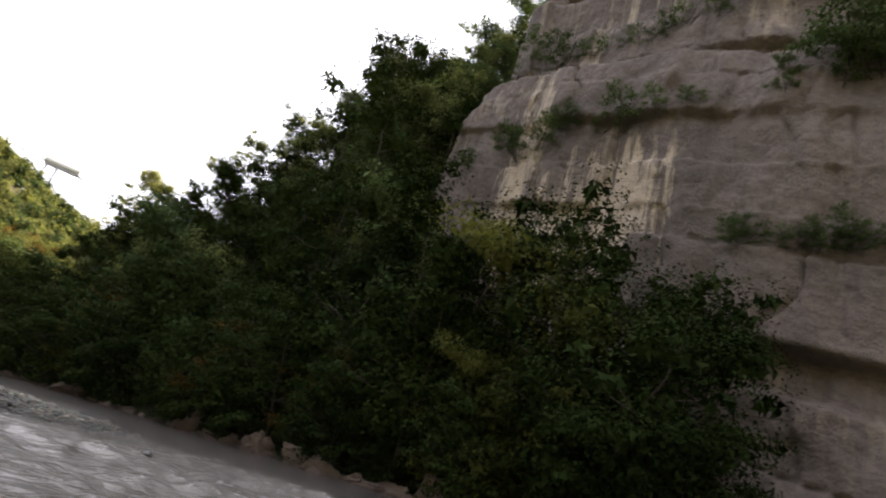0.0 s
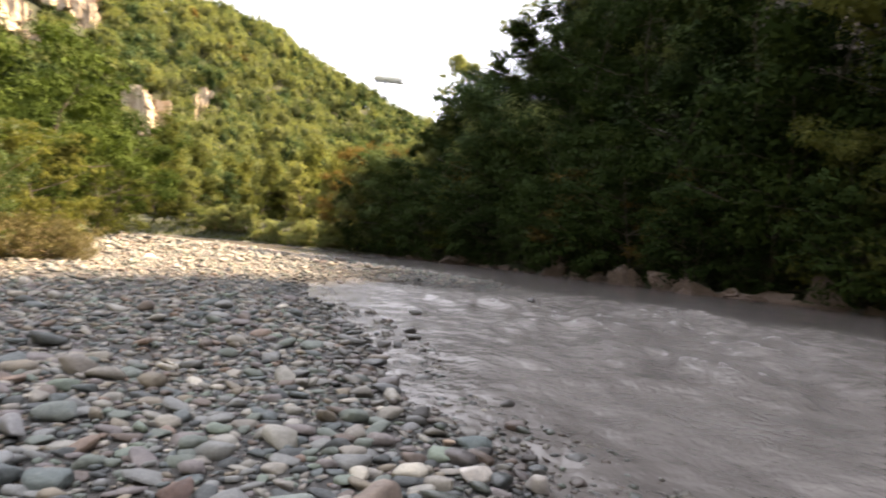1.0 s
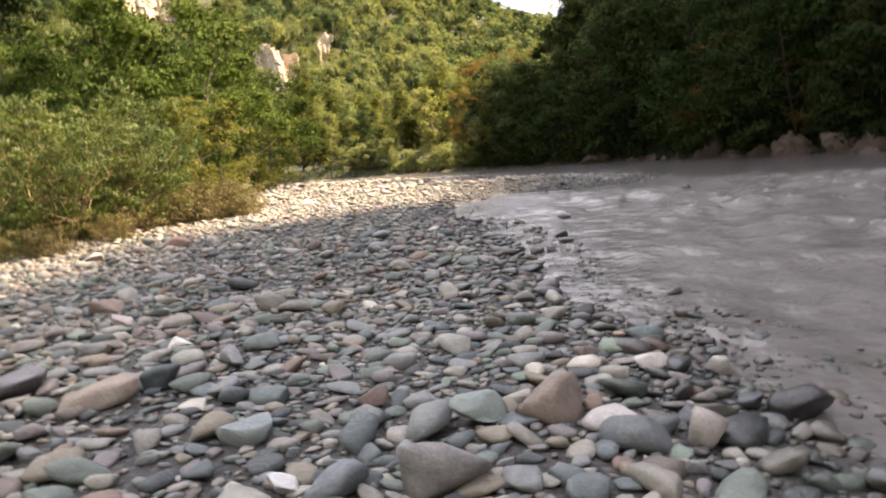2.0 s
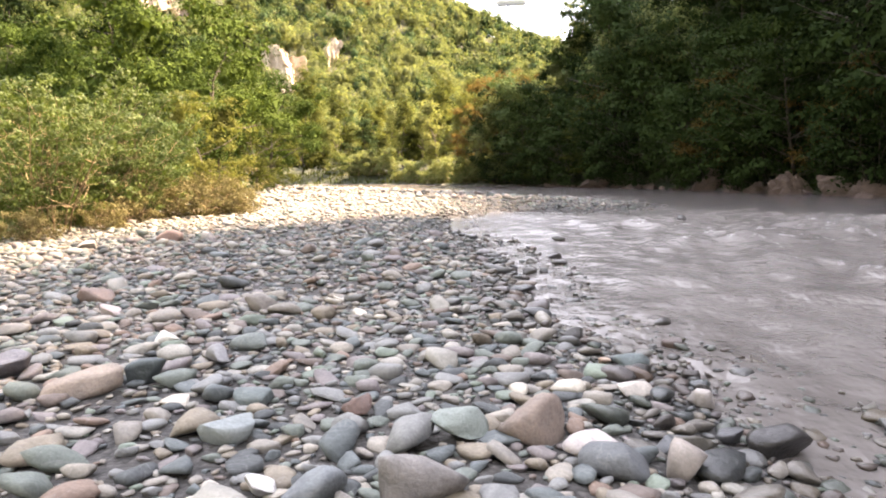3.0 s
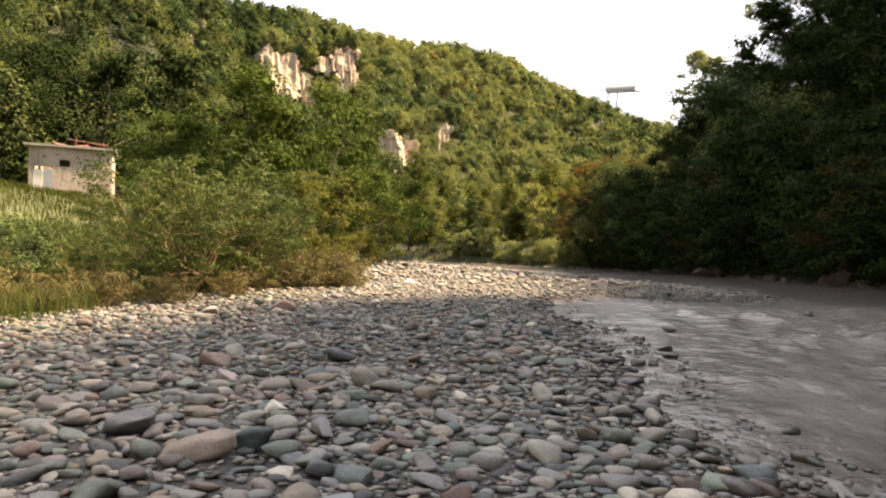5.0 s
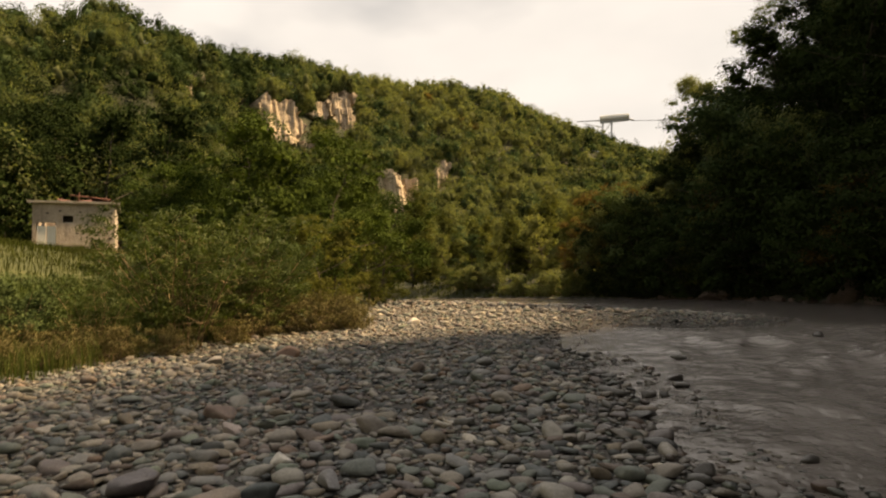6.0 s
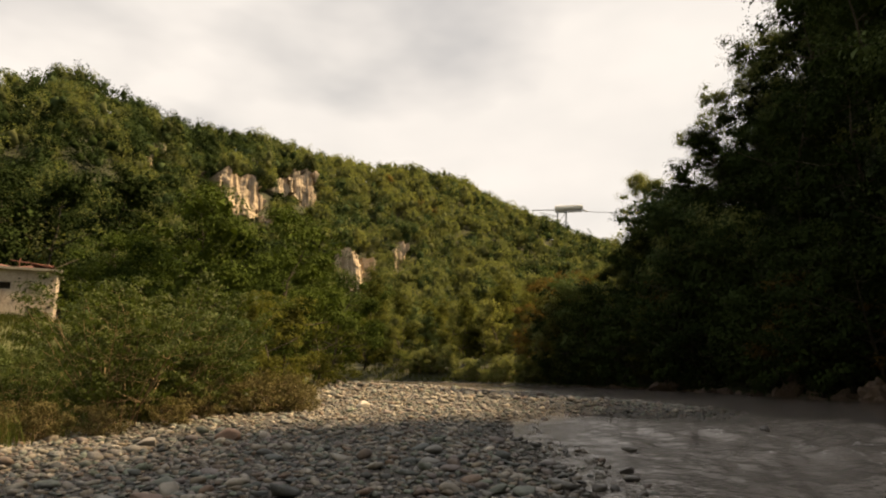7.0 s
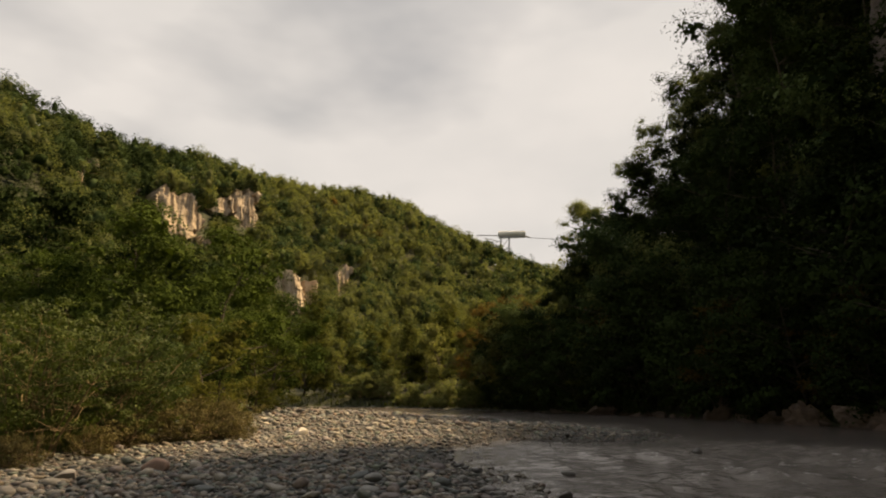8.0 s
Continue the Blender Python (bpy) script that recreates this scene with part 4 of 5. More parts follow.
for s_at, z_at, size in ((65, 21.5, 0.8), (67.5, 22.0, 0.7), (70, 22.3, 0.72), (72.5, 22.0, 0.6), (63, 22.5, 0.8), (69, 20.6, 0.5), (71.5, 20.8, 0.45), (74, 21.4, 0.4), (76, 21.0, 0.3)):
    px, py, pz = cliff_at(s_at, z_at)
    ob = copy_thing(brow_tree, Matrix())
    ob.matrix_basis = pose(px - 0.1, py, pz - 0.3, 0, 0, rng.uniform(0, 360)) @ Matrix.Diagonal((size, size, size, 1))
    tagged(ob, "green tree rooted on a ledge of the cliff", group="trees on the cliff's ledges")

# ---- trees and shrubs across the bend and on the near terrace ----
FAR_TREES = [
    make_tree("willow_tree", 201, "bend", "olive-green willow across the river bend", height=11, spread=3.2, leaf=0.28, clumps=90, per=38, bare=0.08),
    make_tree("willow_tree", 202, "yellow", "yellow-green willow across the river bend", height=10, spread=2.9, leaf=0.28, clumps=90, per=38, bare=0.05),
    make_tree("broadleaf_tree", 203, "mid", "green tree across the river bend", height=11, spread=3.2, leaf=0.28, clumps=90, per=38, bare=0.1),
]
far_spots = [[] for _ in FAR_TREES]
shrub_spots = []


def bank_reach(az):
    """How far out the far bank lies in that direction."""
    r = np.arange(45, 110, 0.25)
    over = -off_line(BANK, r * math.sin(radians(az)), r * math.cos(radians(az)))
    return float(r[np.nonzero(over > 0)[0][0]])


def at_bank(az, beyond):
    q = bank_reach(az) + beyond
    return q * math.sin(radians(az)), q * math.cos(radians(az)), q


# the trees that stand out: azimuth, metres behind the bank, kind, height angle of the top
for az, beyond, kind, el in ((-7.6, 12, 0, 6.2), (-5.4, 7.5, 0, 7.7), (-3.4, 9, 1, 4.4), (-2.0, 7, 1, 4.7), (0.5, 13, 2, 4.8), (2.0, 15, 0, 5.8), (3.7, 12, 0, 6.0),
                             (5.2, 14, 0, 7.1), (7.0, 13, 1, 6.0), (8.6, 12, 0, 6.2), (10.5, 15, 1, 8.2), (-10.0, 9, 2, 6.6), (-9.0, 5, 0, 3.6)):
    x, y, q = at_bank(az, beyond)
    tall = 1 + q * math.tan(radians(el)) - float(ground_z(x, y))
    far_spots[kind].append((x, y, 77 * az, tall / (11, 10, 11)[kind]))
for az in np.arange(-12.5, 14.5, 2.2):
    edge = bank_reach(az)
    for r in (edge + 21, edge + 29):
        a, q = az + rng.uniform(-0.8, 0.8), r + rng.uniform(-2, 2)
        far_spots[rng.choice([0, 1, 2], p=[0.5, 0.3, 0.2])].append((q * math.sin(radians(a)), q * math.cos(radians(a)), rng.uniform(0, 360), rng.uniform(0.55, 0.85)))
for az in np.arange(-1.0, 13.5, 0.85):  # low shrubs over the grass
    x, y, q = at_bank(az + rng.uniform(-0.3, 0.3), 4.2 + rng.uniform(-0.8, 0.8) if az < 3 else 1.9 + rng.uniform(-0.4, 0.8))
    shrub_spots.append((x, y, rng.uniform(0, 360), rng.uniform(0.4, 0.95) if az > 3 else rng.uniform(0.5, 1.2)))
for proto, spots in zip(FAR_TREES, far_spots):
    grow(proto, spots, "trees across the bend")

for az, r, size in ((-31.0, 156, 0.62), (-30.2, 158, 0.5), (-23.2, 172, 0.72), (-24.0, 173, 0.45), (3.6, 238, 0.5)):
    x, y = r * math.sin(radians(az)), r * math.cos(radians(az))
    ob = copy_thing(FAR_TREES[2], Matrix())
    ob.matrix_basis = pose(x, y, float(ground_z(x, y)) - 2.2, 0, 0, 37 * az) @ Matrix.Diagonal((size, size, size, 1))
    tagged(ob, "green tree rising above the hill's skyline", group="trees on the ridge")

far_shrub = make_tree("shrub", 204, "olive", "low pale green shrub on the grassy far bank", "shrub", M_STEM, height=2.5, spread=1.5, leaf=0.17, clumps=60, per=44, bare=0.0, stems=4, clump=0.22)
grow(far_shrub, shrub_spots, "shrubs on the far bank")

near_tree = make_tree("broadleaf_tree", 301, "grove", "dense green broadleaf tree behind the river willows", height=8.0, spread=3.0, leaf=0.12, clumps=62, per=170, bare=0.05, clump=0.15)
grow(near_tree, [(-9.4, 27.0, 0, 0.93), (-7.6, 29.0, 120, 0.98), (-12.8, 29.0, 220, 0.68), (-16.0, 30.5, 40, 0.6), (-7.6, 36.5, 200, 0.95), (-7.0, 43.5, 80, 0.9), (-6.9, 24.6, 60, 0.5), (-11.5, 24.0, 160, 0.6)], "trees on the terrace")
dark_tree = make_tree("broadleaf_tree", 302, "dark", "tall dark green tree behind the ruined hut", height=12, spread=3.9, leaf=0.17, clumps=140, per=66, bare=0.1)
grow(dark_tree, [(-23, 47, 0, 1.0), (-29, 49, 70, 1.05), (-35, 50, 150, 1.0), (-41, 46, 260, 1.0), (-17, 48, 20, 0.9), (-33, 42, 200, 0.8), (-16.5, 56, 300, 0.9), (-47, 40, 50, 1.0)], "trees behind the hut")
red_tree = make_tree("broadleaf_tree", 303, "bend", "small tree with drying brownish leaves on the terrace", height=4.6, spread=1.7, leaf=0.09, clumps=90, per=70, bare=0.08)
grow(red_tree, [(-4.9, 20.2, 0, 0.72), (-5.4, 24.6, 100, 0.8), (-6.2, 38, 10, 1.0), (-6.6, 47, 200, 1.0)], "drying trees on the terrace")

willow = make_tree("willow_bush", 401, "willow", "bushy young willow with thin stems on the shingle edge", "bush", M_STEM, height=2.95, spread=0.8, leaf=0.048, clumps=300, per=56, bare=0.2, stems=15, clump=0.078)
grow(willow, [(-5.5, 11.6, 0, 0.94), (-6.4, 10.3, 130, 0.5), (-5.7, 13.4, 250, 1.0), (-6.9, 13.6, 40, 0.55), (-5.0, 13.9, 300, 0.8), (-8.2, 10.8, 60, 0.28)], "willows on the shingle edge")
side_bush = make_tree("willow_bush", 402, "mid", "fresh green bush among the willows", "bush", M_STEM, height=2.3, spread=0.8, leaf=0.055, clumps=200, per=62, bare=0.02, stems=8, clump=0.13)
grow(side_bush, [(-5.6, 15.8, 0, 1.0), (-6.4, 17.6, 90, 1.15), (-7.6, 17.0, 200, 1.1), (-7.0, 9.0, 30, 0.6), (-8.0, 9.0, 140, 0.36), (-9.3, 10.2, 250, 0.42), (-10.6, 11.4, 70, 0.42), (-7.9, 7.6, 0, 0.5), (-6.7, 7.0, 20, 0.4), (-7.4, 9.8, 100, 0.42)], "willows on the shingle edge")
dry_bush = make_tree("dry_bush", 403, "dry", "low brownish dry bush at the edge of the shingle", "bush", M_STEM, height=1.15, spread=0.7, leaf=0.05, clumps=105, per=40, bare=0.0, stems=9, clump=0.2)
grow(dry_bush, [(-3.9, 15.6, 0, 1.0), (-3.5, 16.8, 90, 0.95), (-3.1, 16.0, 30, 0.7), (-5.0, 14.2, 190, 0.75), (-6.4, 8.2, 40, 0.6), (-7.2, 8.3, 150, 0.75), (-6.3, 9.2, 260, 0.6), (-5.1, 10.3, 20, 0.5), (-5.7, 9.7, 110, 0.6), (-4.8, 12.3, 300, 0.55), (-4.4, 15.2, 80, 0.8), (-6.0, 8.7, 210, 0.45)], "dry bushes at the shingle edge")


def blades(name, label, spots, tone, tall, wide, seed):
    """Upright bent blades of grass at spots of (x, y)."""
    g = np.random.default_rng(seed)
    spots = np.asarray(spots)
    n = len(spots)
    z = ground_z(spots[:, 0], spots[:, 1])
    base = np.c_[spots, z - 0.02]
    az = g.uniform(0, 2 * np.pi, n)
    side = np.c_[np.cos(az), np.sin(az), np.zeros(n)] * (wide * g.uniform(0.6, 1.3, n))[:, None] * 0.5
    h = tall * g.uniform(0.45, 1.1, n)
    bend = g.normal(0, 0.22, (n, 2)) * h[:, None]
    mid = base + np.c_[bend * 0.35, h * 0.6]
    top = base + np.c_[bend, h]
    verts = np.stack([base - side, base + side, mid + side * 0.8, mid - side * 0.8, top], 1).reshape(-1, 3)
    k = np.arange(n)[:, None] * 5
    quads = np.concatenate([k + (0, 1, 2, 3), k + (3, 2, 4, 4)])
    tris = np.concatenate([quads[:n][:, [0, 1, 2]], quads[:n][:, [0, 2, 3]], quads[n:][:, :3]])
    tagged(new(name, np_mesh(name, verts, tris, LEAF[tone])), label, "grass", kind="stuff")


g = np.random.default_rng(77)
spots = np.c_[g.uniform(-13, -5.4, 26000), g.uniform(6.0, 24, 26000)]
keep = fbm(spots[:, 0] / 1.2, spots[:, 1] / 1.2, None, 3, 6) + 0.25 * (-5.6 - spots[:, 0]) > 0.05
blades("tall_grass", "tall yellow-green grass and weeds on the terrace edge", spots[keep], "willow", 0.55, 0.012, 1)
spots = np.c_[g.uniform(-30, -12, 22000), g.uniform(14, 40, 22000)]
blades("meadow_grass", "grass of the sloping meadow below the hut", spots, "grass", 0.42, 0.022, 2)
spots = np.c_[g.uniform(-10, 12, 9000), g.uniform(50, 84, 9000)]
spots = spots[(-off_line(BANK, spots[:, 0], spots[:, 1]) > 0.3) & (-off_line(BANK, spots[:, 0], spots[:, 1]) < 4)]
blades("bank_grass", "bright low grass along the far bank", spots, "grass", 0.5, 0.09, 3)

# ---- boulders along the far bank ----
for k, (x, y, sx, sy, sz) in enumerate([
        (14.3, 36.2, 1.0, 0.7, 0.4), (15.9, 26.6, 0.9, 0.7, 1.15), (16.3, 25.2, 0.6, 0.5, 0.5), (16.5, 21.6, 0.9, 0.7, 0.75), (16.9, 19.4, 1.2, 0.7, 0.66),
        (17.2, 18.0, 1.1, 0.7, 0.62), (17.6, 16.4, 1.3, 0.6, 0.26), (17.9, 15.4, 0.9, 0.5, 0.3), (18.2, 14.1, 1.05, 0.8, 0.7), (18.4, 12.4, 0.5, 0.4, 0.35), (18.5, 11.4, 0.8, 0.5, 0.22),
        (18.5, 10.2, 0.9, 0.6, 0.24), (18.6, 8.6, 1.0, 0.5, 0.24), (18.8, 6.8, 0.8, 0.6, 0.3), (12.9, 40.2, 0.8, 0.5, 0.35), (18.9, 5.0, 0.9, 0.6, 0.3),
        (16.3, 23.4, 0.6, 0.5, 0.3), (15.6, 32.0, 0.8, 0.5, 0.3), (15.0, 34.4, 0.6, 0.5, 0.25)]):
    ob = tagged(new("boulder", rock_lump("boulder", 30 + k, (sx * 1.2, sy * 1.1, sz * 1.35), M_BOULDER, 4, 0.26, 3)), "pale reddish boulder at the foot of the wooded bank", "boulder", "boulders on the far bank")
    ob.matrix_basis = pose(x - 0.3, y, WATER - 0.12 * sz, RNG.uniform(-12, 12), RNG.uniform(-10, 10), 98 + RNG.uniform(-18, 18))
g = np.random.default_rng(14)
rubble = [rock_lump("bank_rock", 140 + k, (0.42, 0.28, 0.2), M_BOULDER, 3, 0.12) for k in range(5)]
for y in np.arange(2.5, 44, 0.72) + g.uniform(-0.3, 0.3, 58):
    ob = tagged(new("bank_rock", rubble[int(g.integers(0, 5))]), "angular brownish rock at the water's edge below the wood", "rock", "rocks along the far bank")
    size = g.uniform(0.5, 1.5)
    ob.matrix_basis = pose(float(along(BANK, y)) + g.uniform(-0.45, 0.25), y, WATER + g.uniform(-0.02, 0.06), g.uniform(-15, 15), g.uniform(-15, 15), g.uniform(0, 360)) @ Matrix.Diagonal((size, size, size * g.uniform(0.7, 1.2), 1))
for k, (x, y, z, sx, sy, sz, ry, rz) in enumerate([(22.6, 5.6, 1.0, 2.6, 1.4, 1.3, 18, 95), (21.4, 2.8, 0.6, 2.2, 1.2, 1.0, 14, 85), (23.2, 2.0, 1.6, 2.6, 1.6, 1.6, 20, 100), (21.0, 7.6, 0.5, 1.4, 0.9, 0.8, 12, 80), (21.2, -0.5, 0.6, 2.4, 1.4, 1.2, 10, 90)]):
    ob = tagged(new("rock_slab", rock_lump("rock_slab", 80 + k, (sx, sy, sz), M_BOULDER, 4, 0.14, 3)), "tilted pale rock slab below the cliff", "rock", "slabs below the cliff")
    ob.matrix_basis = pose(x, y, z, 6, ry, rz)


# a bleached branch at the foot of the willows
stick_v, stick_f = tubes([((0, 0, 0.02), (0.25, 0.05, 0.16), 0.028, 0.024), ((0.25, 0.05, 0.16), (0.42, 0.02, 0.40), 0.024, 0.014), ((0.25, 0.05, 0.16), (0.45, 0.18, 0.2), 0.014, 0.008)])
stick = tagged(new("driftwood_branch", np_mesh("driftwood_branch", stick_v, stick_f, M_STEM, True)), "bleached forked branch washed up below the willows", "driftwood")
stick.matrix_basis = pose(-6.1, 8.35, float(ground_z(-6.1, 8.35)) + 0.05, 0, 0, 20)


# ---- ruined hut ----
M_WALL = rock_material("whitewashed_block", (0.26, 0.22, 0.195), (0.42, 0.365, 0.325), (0.56, 0.51, 0.46), 0.5, 2.5)
M_RUSTY = plain_material("rusty_sheet", (0.13, 0.055, 0.042), 0.75, 0.2, 0.5, 2.0)
M_CONCRETE = plain_material("concrete", (0.30, 0.28, 0.26), 0.9)
# near-black colour that paints the shade inside openings
M_OPENING_SHADE = plain_material("opening_shade", (0.03, 0.025, 0.02), 0.9)
M_WHITE = plain_material("white_paint", (0.75, 0.75, 0.73), 0.5, 0.0, 0.08)
M_STEEL = plain_material("grey_steel", (0.30, 0.31, 0.32), 0.5, 0.6)


def build_hut():
    hut = tagged(new("ruined_hut"), "small ruined whitewashed block hut with a collapsed rusty roof", "hut")
    wide, deep, tall, t = 4.3, 3.6, 2.9, 0.25
    bm = bmesh.new()
    # front wall round a small window and a doorway
    wx, wz, ww, wh = -0.35, 1.95, 0.55, 0.45
    dx0, dx1, dh = -1.95, -0.95, 1.75
    spans = [(-wide / 2, dx0, 0, tall), (dx0, dx1, dh, tall), (dx1, wx - ww / 2, 0, tall), (wx - ww / 2, wx + ww / 2, 0, wz - wh / 2),
             (wx - ww / 2, wx + ww / 2, wz + wh / 2, tall), (wx + ww / 2, wide / 2, 0, tall)]
    for a, b, lo, hi in spans:
        box(bm, (b - a, t, hi - lo), ((a + b) / 2, 0, (lo + hi) / 2))
    front = part("front_wall", bm_mesh("front_wall", bm, M_WALL), hut)
    for x in (-wide / 2 + t / 2, wide / 2 - t / 2):
        bm = bmesh.new()
        box(bm, (t, deep, tall - 0.06), (x, deep / 2 + t / 2, tall / 2 - 0.03))
        part("side_wall", bm_mesh("side_wall", bm, M_WALL), hut)
    bm = bmesh.new()
    box(bm, (wide - 2 * t, t, tall - 0.1), (0, deep, tall / 2 - 0.05))
    part("back_wall", bm_mesh("back_wall", bm, M_WALL), hut)
    bm = bmesh.new()
    box(bm, (wide + 0.5, 0.5, 0.14), (0, -0.05, tall + 0.07))
    box(bm, (0.4, deep + 0.2, 0.14), (wide / 2, deep / 2 + 0.3, tall + 0.072))
    part("roof_slab", bm_mesh("roof_slab", bm, M_CONCRETE), hut, "broken concrete edge of the roof")
    for at, size, turn in (((0.6, 1.3, tall + 0.35), (2.3, 1.7, 0.04), (14, -9, 8)), ((1.5, 0.8, tall + 0.28), (1.5, 1.2, 0.04), (-10, 12, -15)), ((-0.3, 1.9, tall + 0.3), (1.4, 1.6, 0.04), (20, 6, 30))):
        bm = bmesh.new()
        v = bmesh.ops.create_cube(bm, size=1.0)["verts"]
        bmesh.ops.transform(bm, verts=v, matrix=pose(*at, *turn) @ Matrix.Diagonal((*size, 1)))
        part("roof_sheet", bm_mesh("roof_sheet", bm, M_RUSTY), hut, "bent rusty red roof sheet")
    v, f = tubes([((0.15, 0.3, tall), (0.2, 0.3, tall + 0.75), 0.04, 0.035), ((-0.3, 0.4, tall + 0.6), (1.9, 0.6, tall + 0.42), 0.04, 0.04)])
    part("roof_pole", np_mesh("roof_pole", v, f, M_RUSTY), hut, "bare rusty roof pole")
    # dark panel added behind the window to paint its unlit inside
    bm = bmesh.new()
    box(bm, (ww + 0.1, 0.04, wh + 0.1), (wx, t / 2 + 0.03, wz))
    part("window_board", bm_mesh("window_board", bm, M_OPENING_SHADE), front, "added dark panel painting the unlit inside of the small window")
    bm = bmesh.new()
    box(bm, (ww, 0.05, 0.05), (wx, -t / 2 + 0.03, wz - wh / 2 + 0.025))
    part("window_sill", bm_mesh("window_sill", bm, M_CONCRETE), front, "thin worn window sill")
    for k in range(2):
        bm = bmesh.new()
        box(bm, (0.46, 0.05, 1.5), (dx0 + 0.25 + 0.5 * k, -0.03 + 0.02 * k, 0.78))
        part("door_board", bm_mesh("door_board", bm, M_WHITE), front, "worn white door board")
    # dark patches on the wall paint the shade in holes of missing blocks
    for cx, cz, s in ((0.62, 1.65, 0.13), (0.85, 2.25, 0.1), (1.3, 1.2, 0.12), (1.62, 2.0, 0.11), (1.75, 1.45, 0.12), (0.3, 2.4, 0.09), (1.5, 2.45, 0.1), (0.95, 0.7, 0.12), (1.05, 0.45, 0.2), (0.15, 1.1, 0.1), (1.15, 1.75, 0.09), (1.95, 2.35, 0.1), (1.9, 0.8, 0.14), (-0.75, 2.45, 0.09), (0.5, 0.25, 0.12), (1.4, 0.55, 0.1), (-1.4, 2.3, 0.1)):
        bm = bmesh.new()
        box(bm, (s * 1.3, 0.03, s * 0.8), (cx, -t / 2 - 0.004, cz))
        part("missing_block", bm_mesh("missing_block", bm, M_OPENING_SHADE), front, "dark patch painting the shade in a missing block's hole")
    x, y = 43 * math.sin(radians(-33.4)), 43 * math.cos(radians(-33.4))
    hut.matrix_basis = pose(x, y, 3.95, 0, 0, 28)


build_hut()


# ---- cable platform on the ridge ----
def build_platform():
    top = tagged(new("cable_platform"), "white elongated cable station on steel legs above the ridge", "cable station")
    bm = bmesh.new()
    bmesh.ops.create_cone(bm, cap_ends=True, segments=16, radius1=1.5, radius2=1.2, depth=11.5)
    bmesh.ops.rotate(bm, verts=bm.verts[:], matrix=Matrix.Rotation(radians(90), 3, "Y"))
    bmesh.ops.scale(bm, verts=bm.verts[:], vec=(1, 1, 0.85))
    bmesh.ops.bevel(bm, geom=bm.edges[:], offset=0.3, segments=2, affect="EDGES")
    part("cabin", bm_mesh("cabin", bm, M_WHITE), top, "white rounded cabin")
    bm = bmesh.new()
    box(bm, (11.0, 2.2, 0.35), (0, 0, -1.5))
    part("deck", bm_mesh("deck", bm, M_STEEL), top)
    for x in (-4.5, -1.0):
        for y in (-1.0, 1.0):
            v, f = tubes([((x, y, -1.4), (x - 0.8, y * 1.6, -11), 0.28, 0.34)], 8)
            part("leg", np_mesh("leg", v, f, M_STEEL), top)
    v, f = tubes([((-5.5, 0, -0.6), (-15, 2, 0.4), 0.22, 0.2), ((-4.5, 0, -3.5), (-12, 2, -0.8), 0.16, 0.16), ((-4.5, 0, -6), (-1.0, 0, -1.6), 0.14, 0.14)], 6)
    part("beam", np_mesh("beam", v, f, M_STEEL), top)
    v, f = tubes([((5.5, 0, -1.2), (7.5, 0, -2.0), 0.4, 0.3)], 8)
    part("cable_anchor", np_mesh("cable_anchor", v, f, M_STEEL), top)
    rods, last = [], np.array([7.5, 0, -2.0])
    for k in range(1, 15):
        u = k / 14
        p = np.array([7.5 + 50 * u, -30 * u, -2.0 - 4 * u - 10 * u * (1 - u)])
        rods.append((last, p, 0.12, 0.12))
        last = p
    v, f = tubes(rods, 5)
    part("cable", np_mesh("cable", v, f, M_STEEL), top, "thin sagging steel cable")
    r = 252
    top.matrix_basis = pose(r * math.sin(radians(13.8)), r * math.cos(radians(13.8)), 1 + r * math.tan(radians(14.7)), 0, 0, -13.8)


build_platform()


# ---- stones ----
def stone_shapes(rng, n, cuts):
    """n uneven water-worn stones of half-length 1, as n x verts x 3, and their faces."""
    v, f = ico(cuts)
    v = np.sign(v) * np.abs(v) ** rng.uniform(0.58, 0.95, (n, 1, 1))
    v = v / np.abs(v).max(axis=(1, 2), keepdims=True)
    for _ in range(4):
        k = rng.normal(0, 1.5, (n, 3, 1))
        v = v * (1 + 0.10 * np.sin(v @ k + rng.uniform(0, 6.28, (n, 1, 1))))
    for _ in range(8):  # worn flats
        d = rng.normal(0, 1, (n, 3, 1))
        d /= np.linalg.norm(d, axis=1, keepdims=True)
        over = np.maximum(v @ d - rng.uniform(0.42, 0.78, (n, 1, 1)), 0)
        v = v - over * 0.86 * d.transpose(0, 2, 1)
    return v, f


def settle_stones(v, size, yaw, tilt, at):
    """Shapes scaled by n x 3 half-sizes, leant, turned and set at n x 3 places."""
    v = v * size[:, None, :]
    ct, st = np.cos(tilt)[:, None], np.sin(tilt)[:, None]
    x, y, z = v[..., 0] * ct + v[..., 2] * st, v[..., 1], -v[..., 0] * st + v[..., 2] * ct
    cy, sy = np.cos(yaw)[:, None], np.sin(yaw)[:, None]
    return np.stack([x * cy - y * sy, x * sy + y * cy, z], -1) + at[:, None, :]


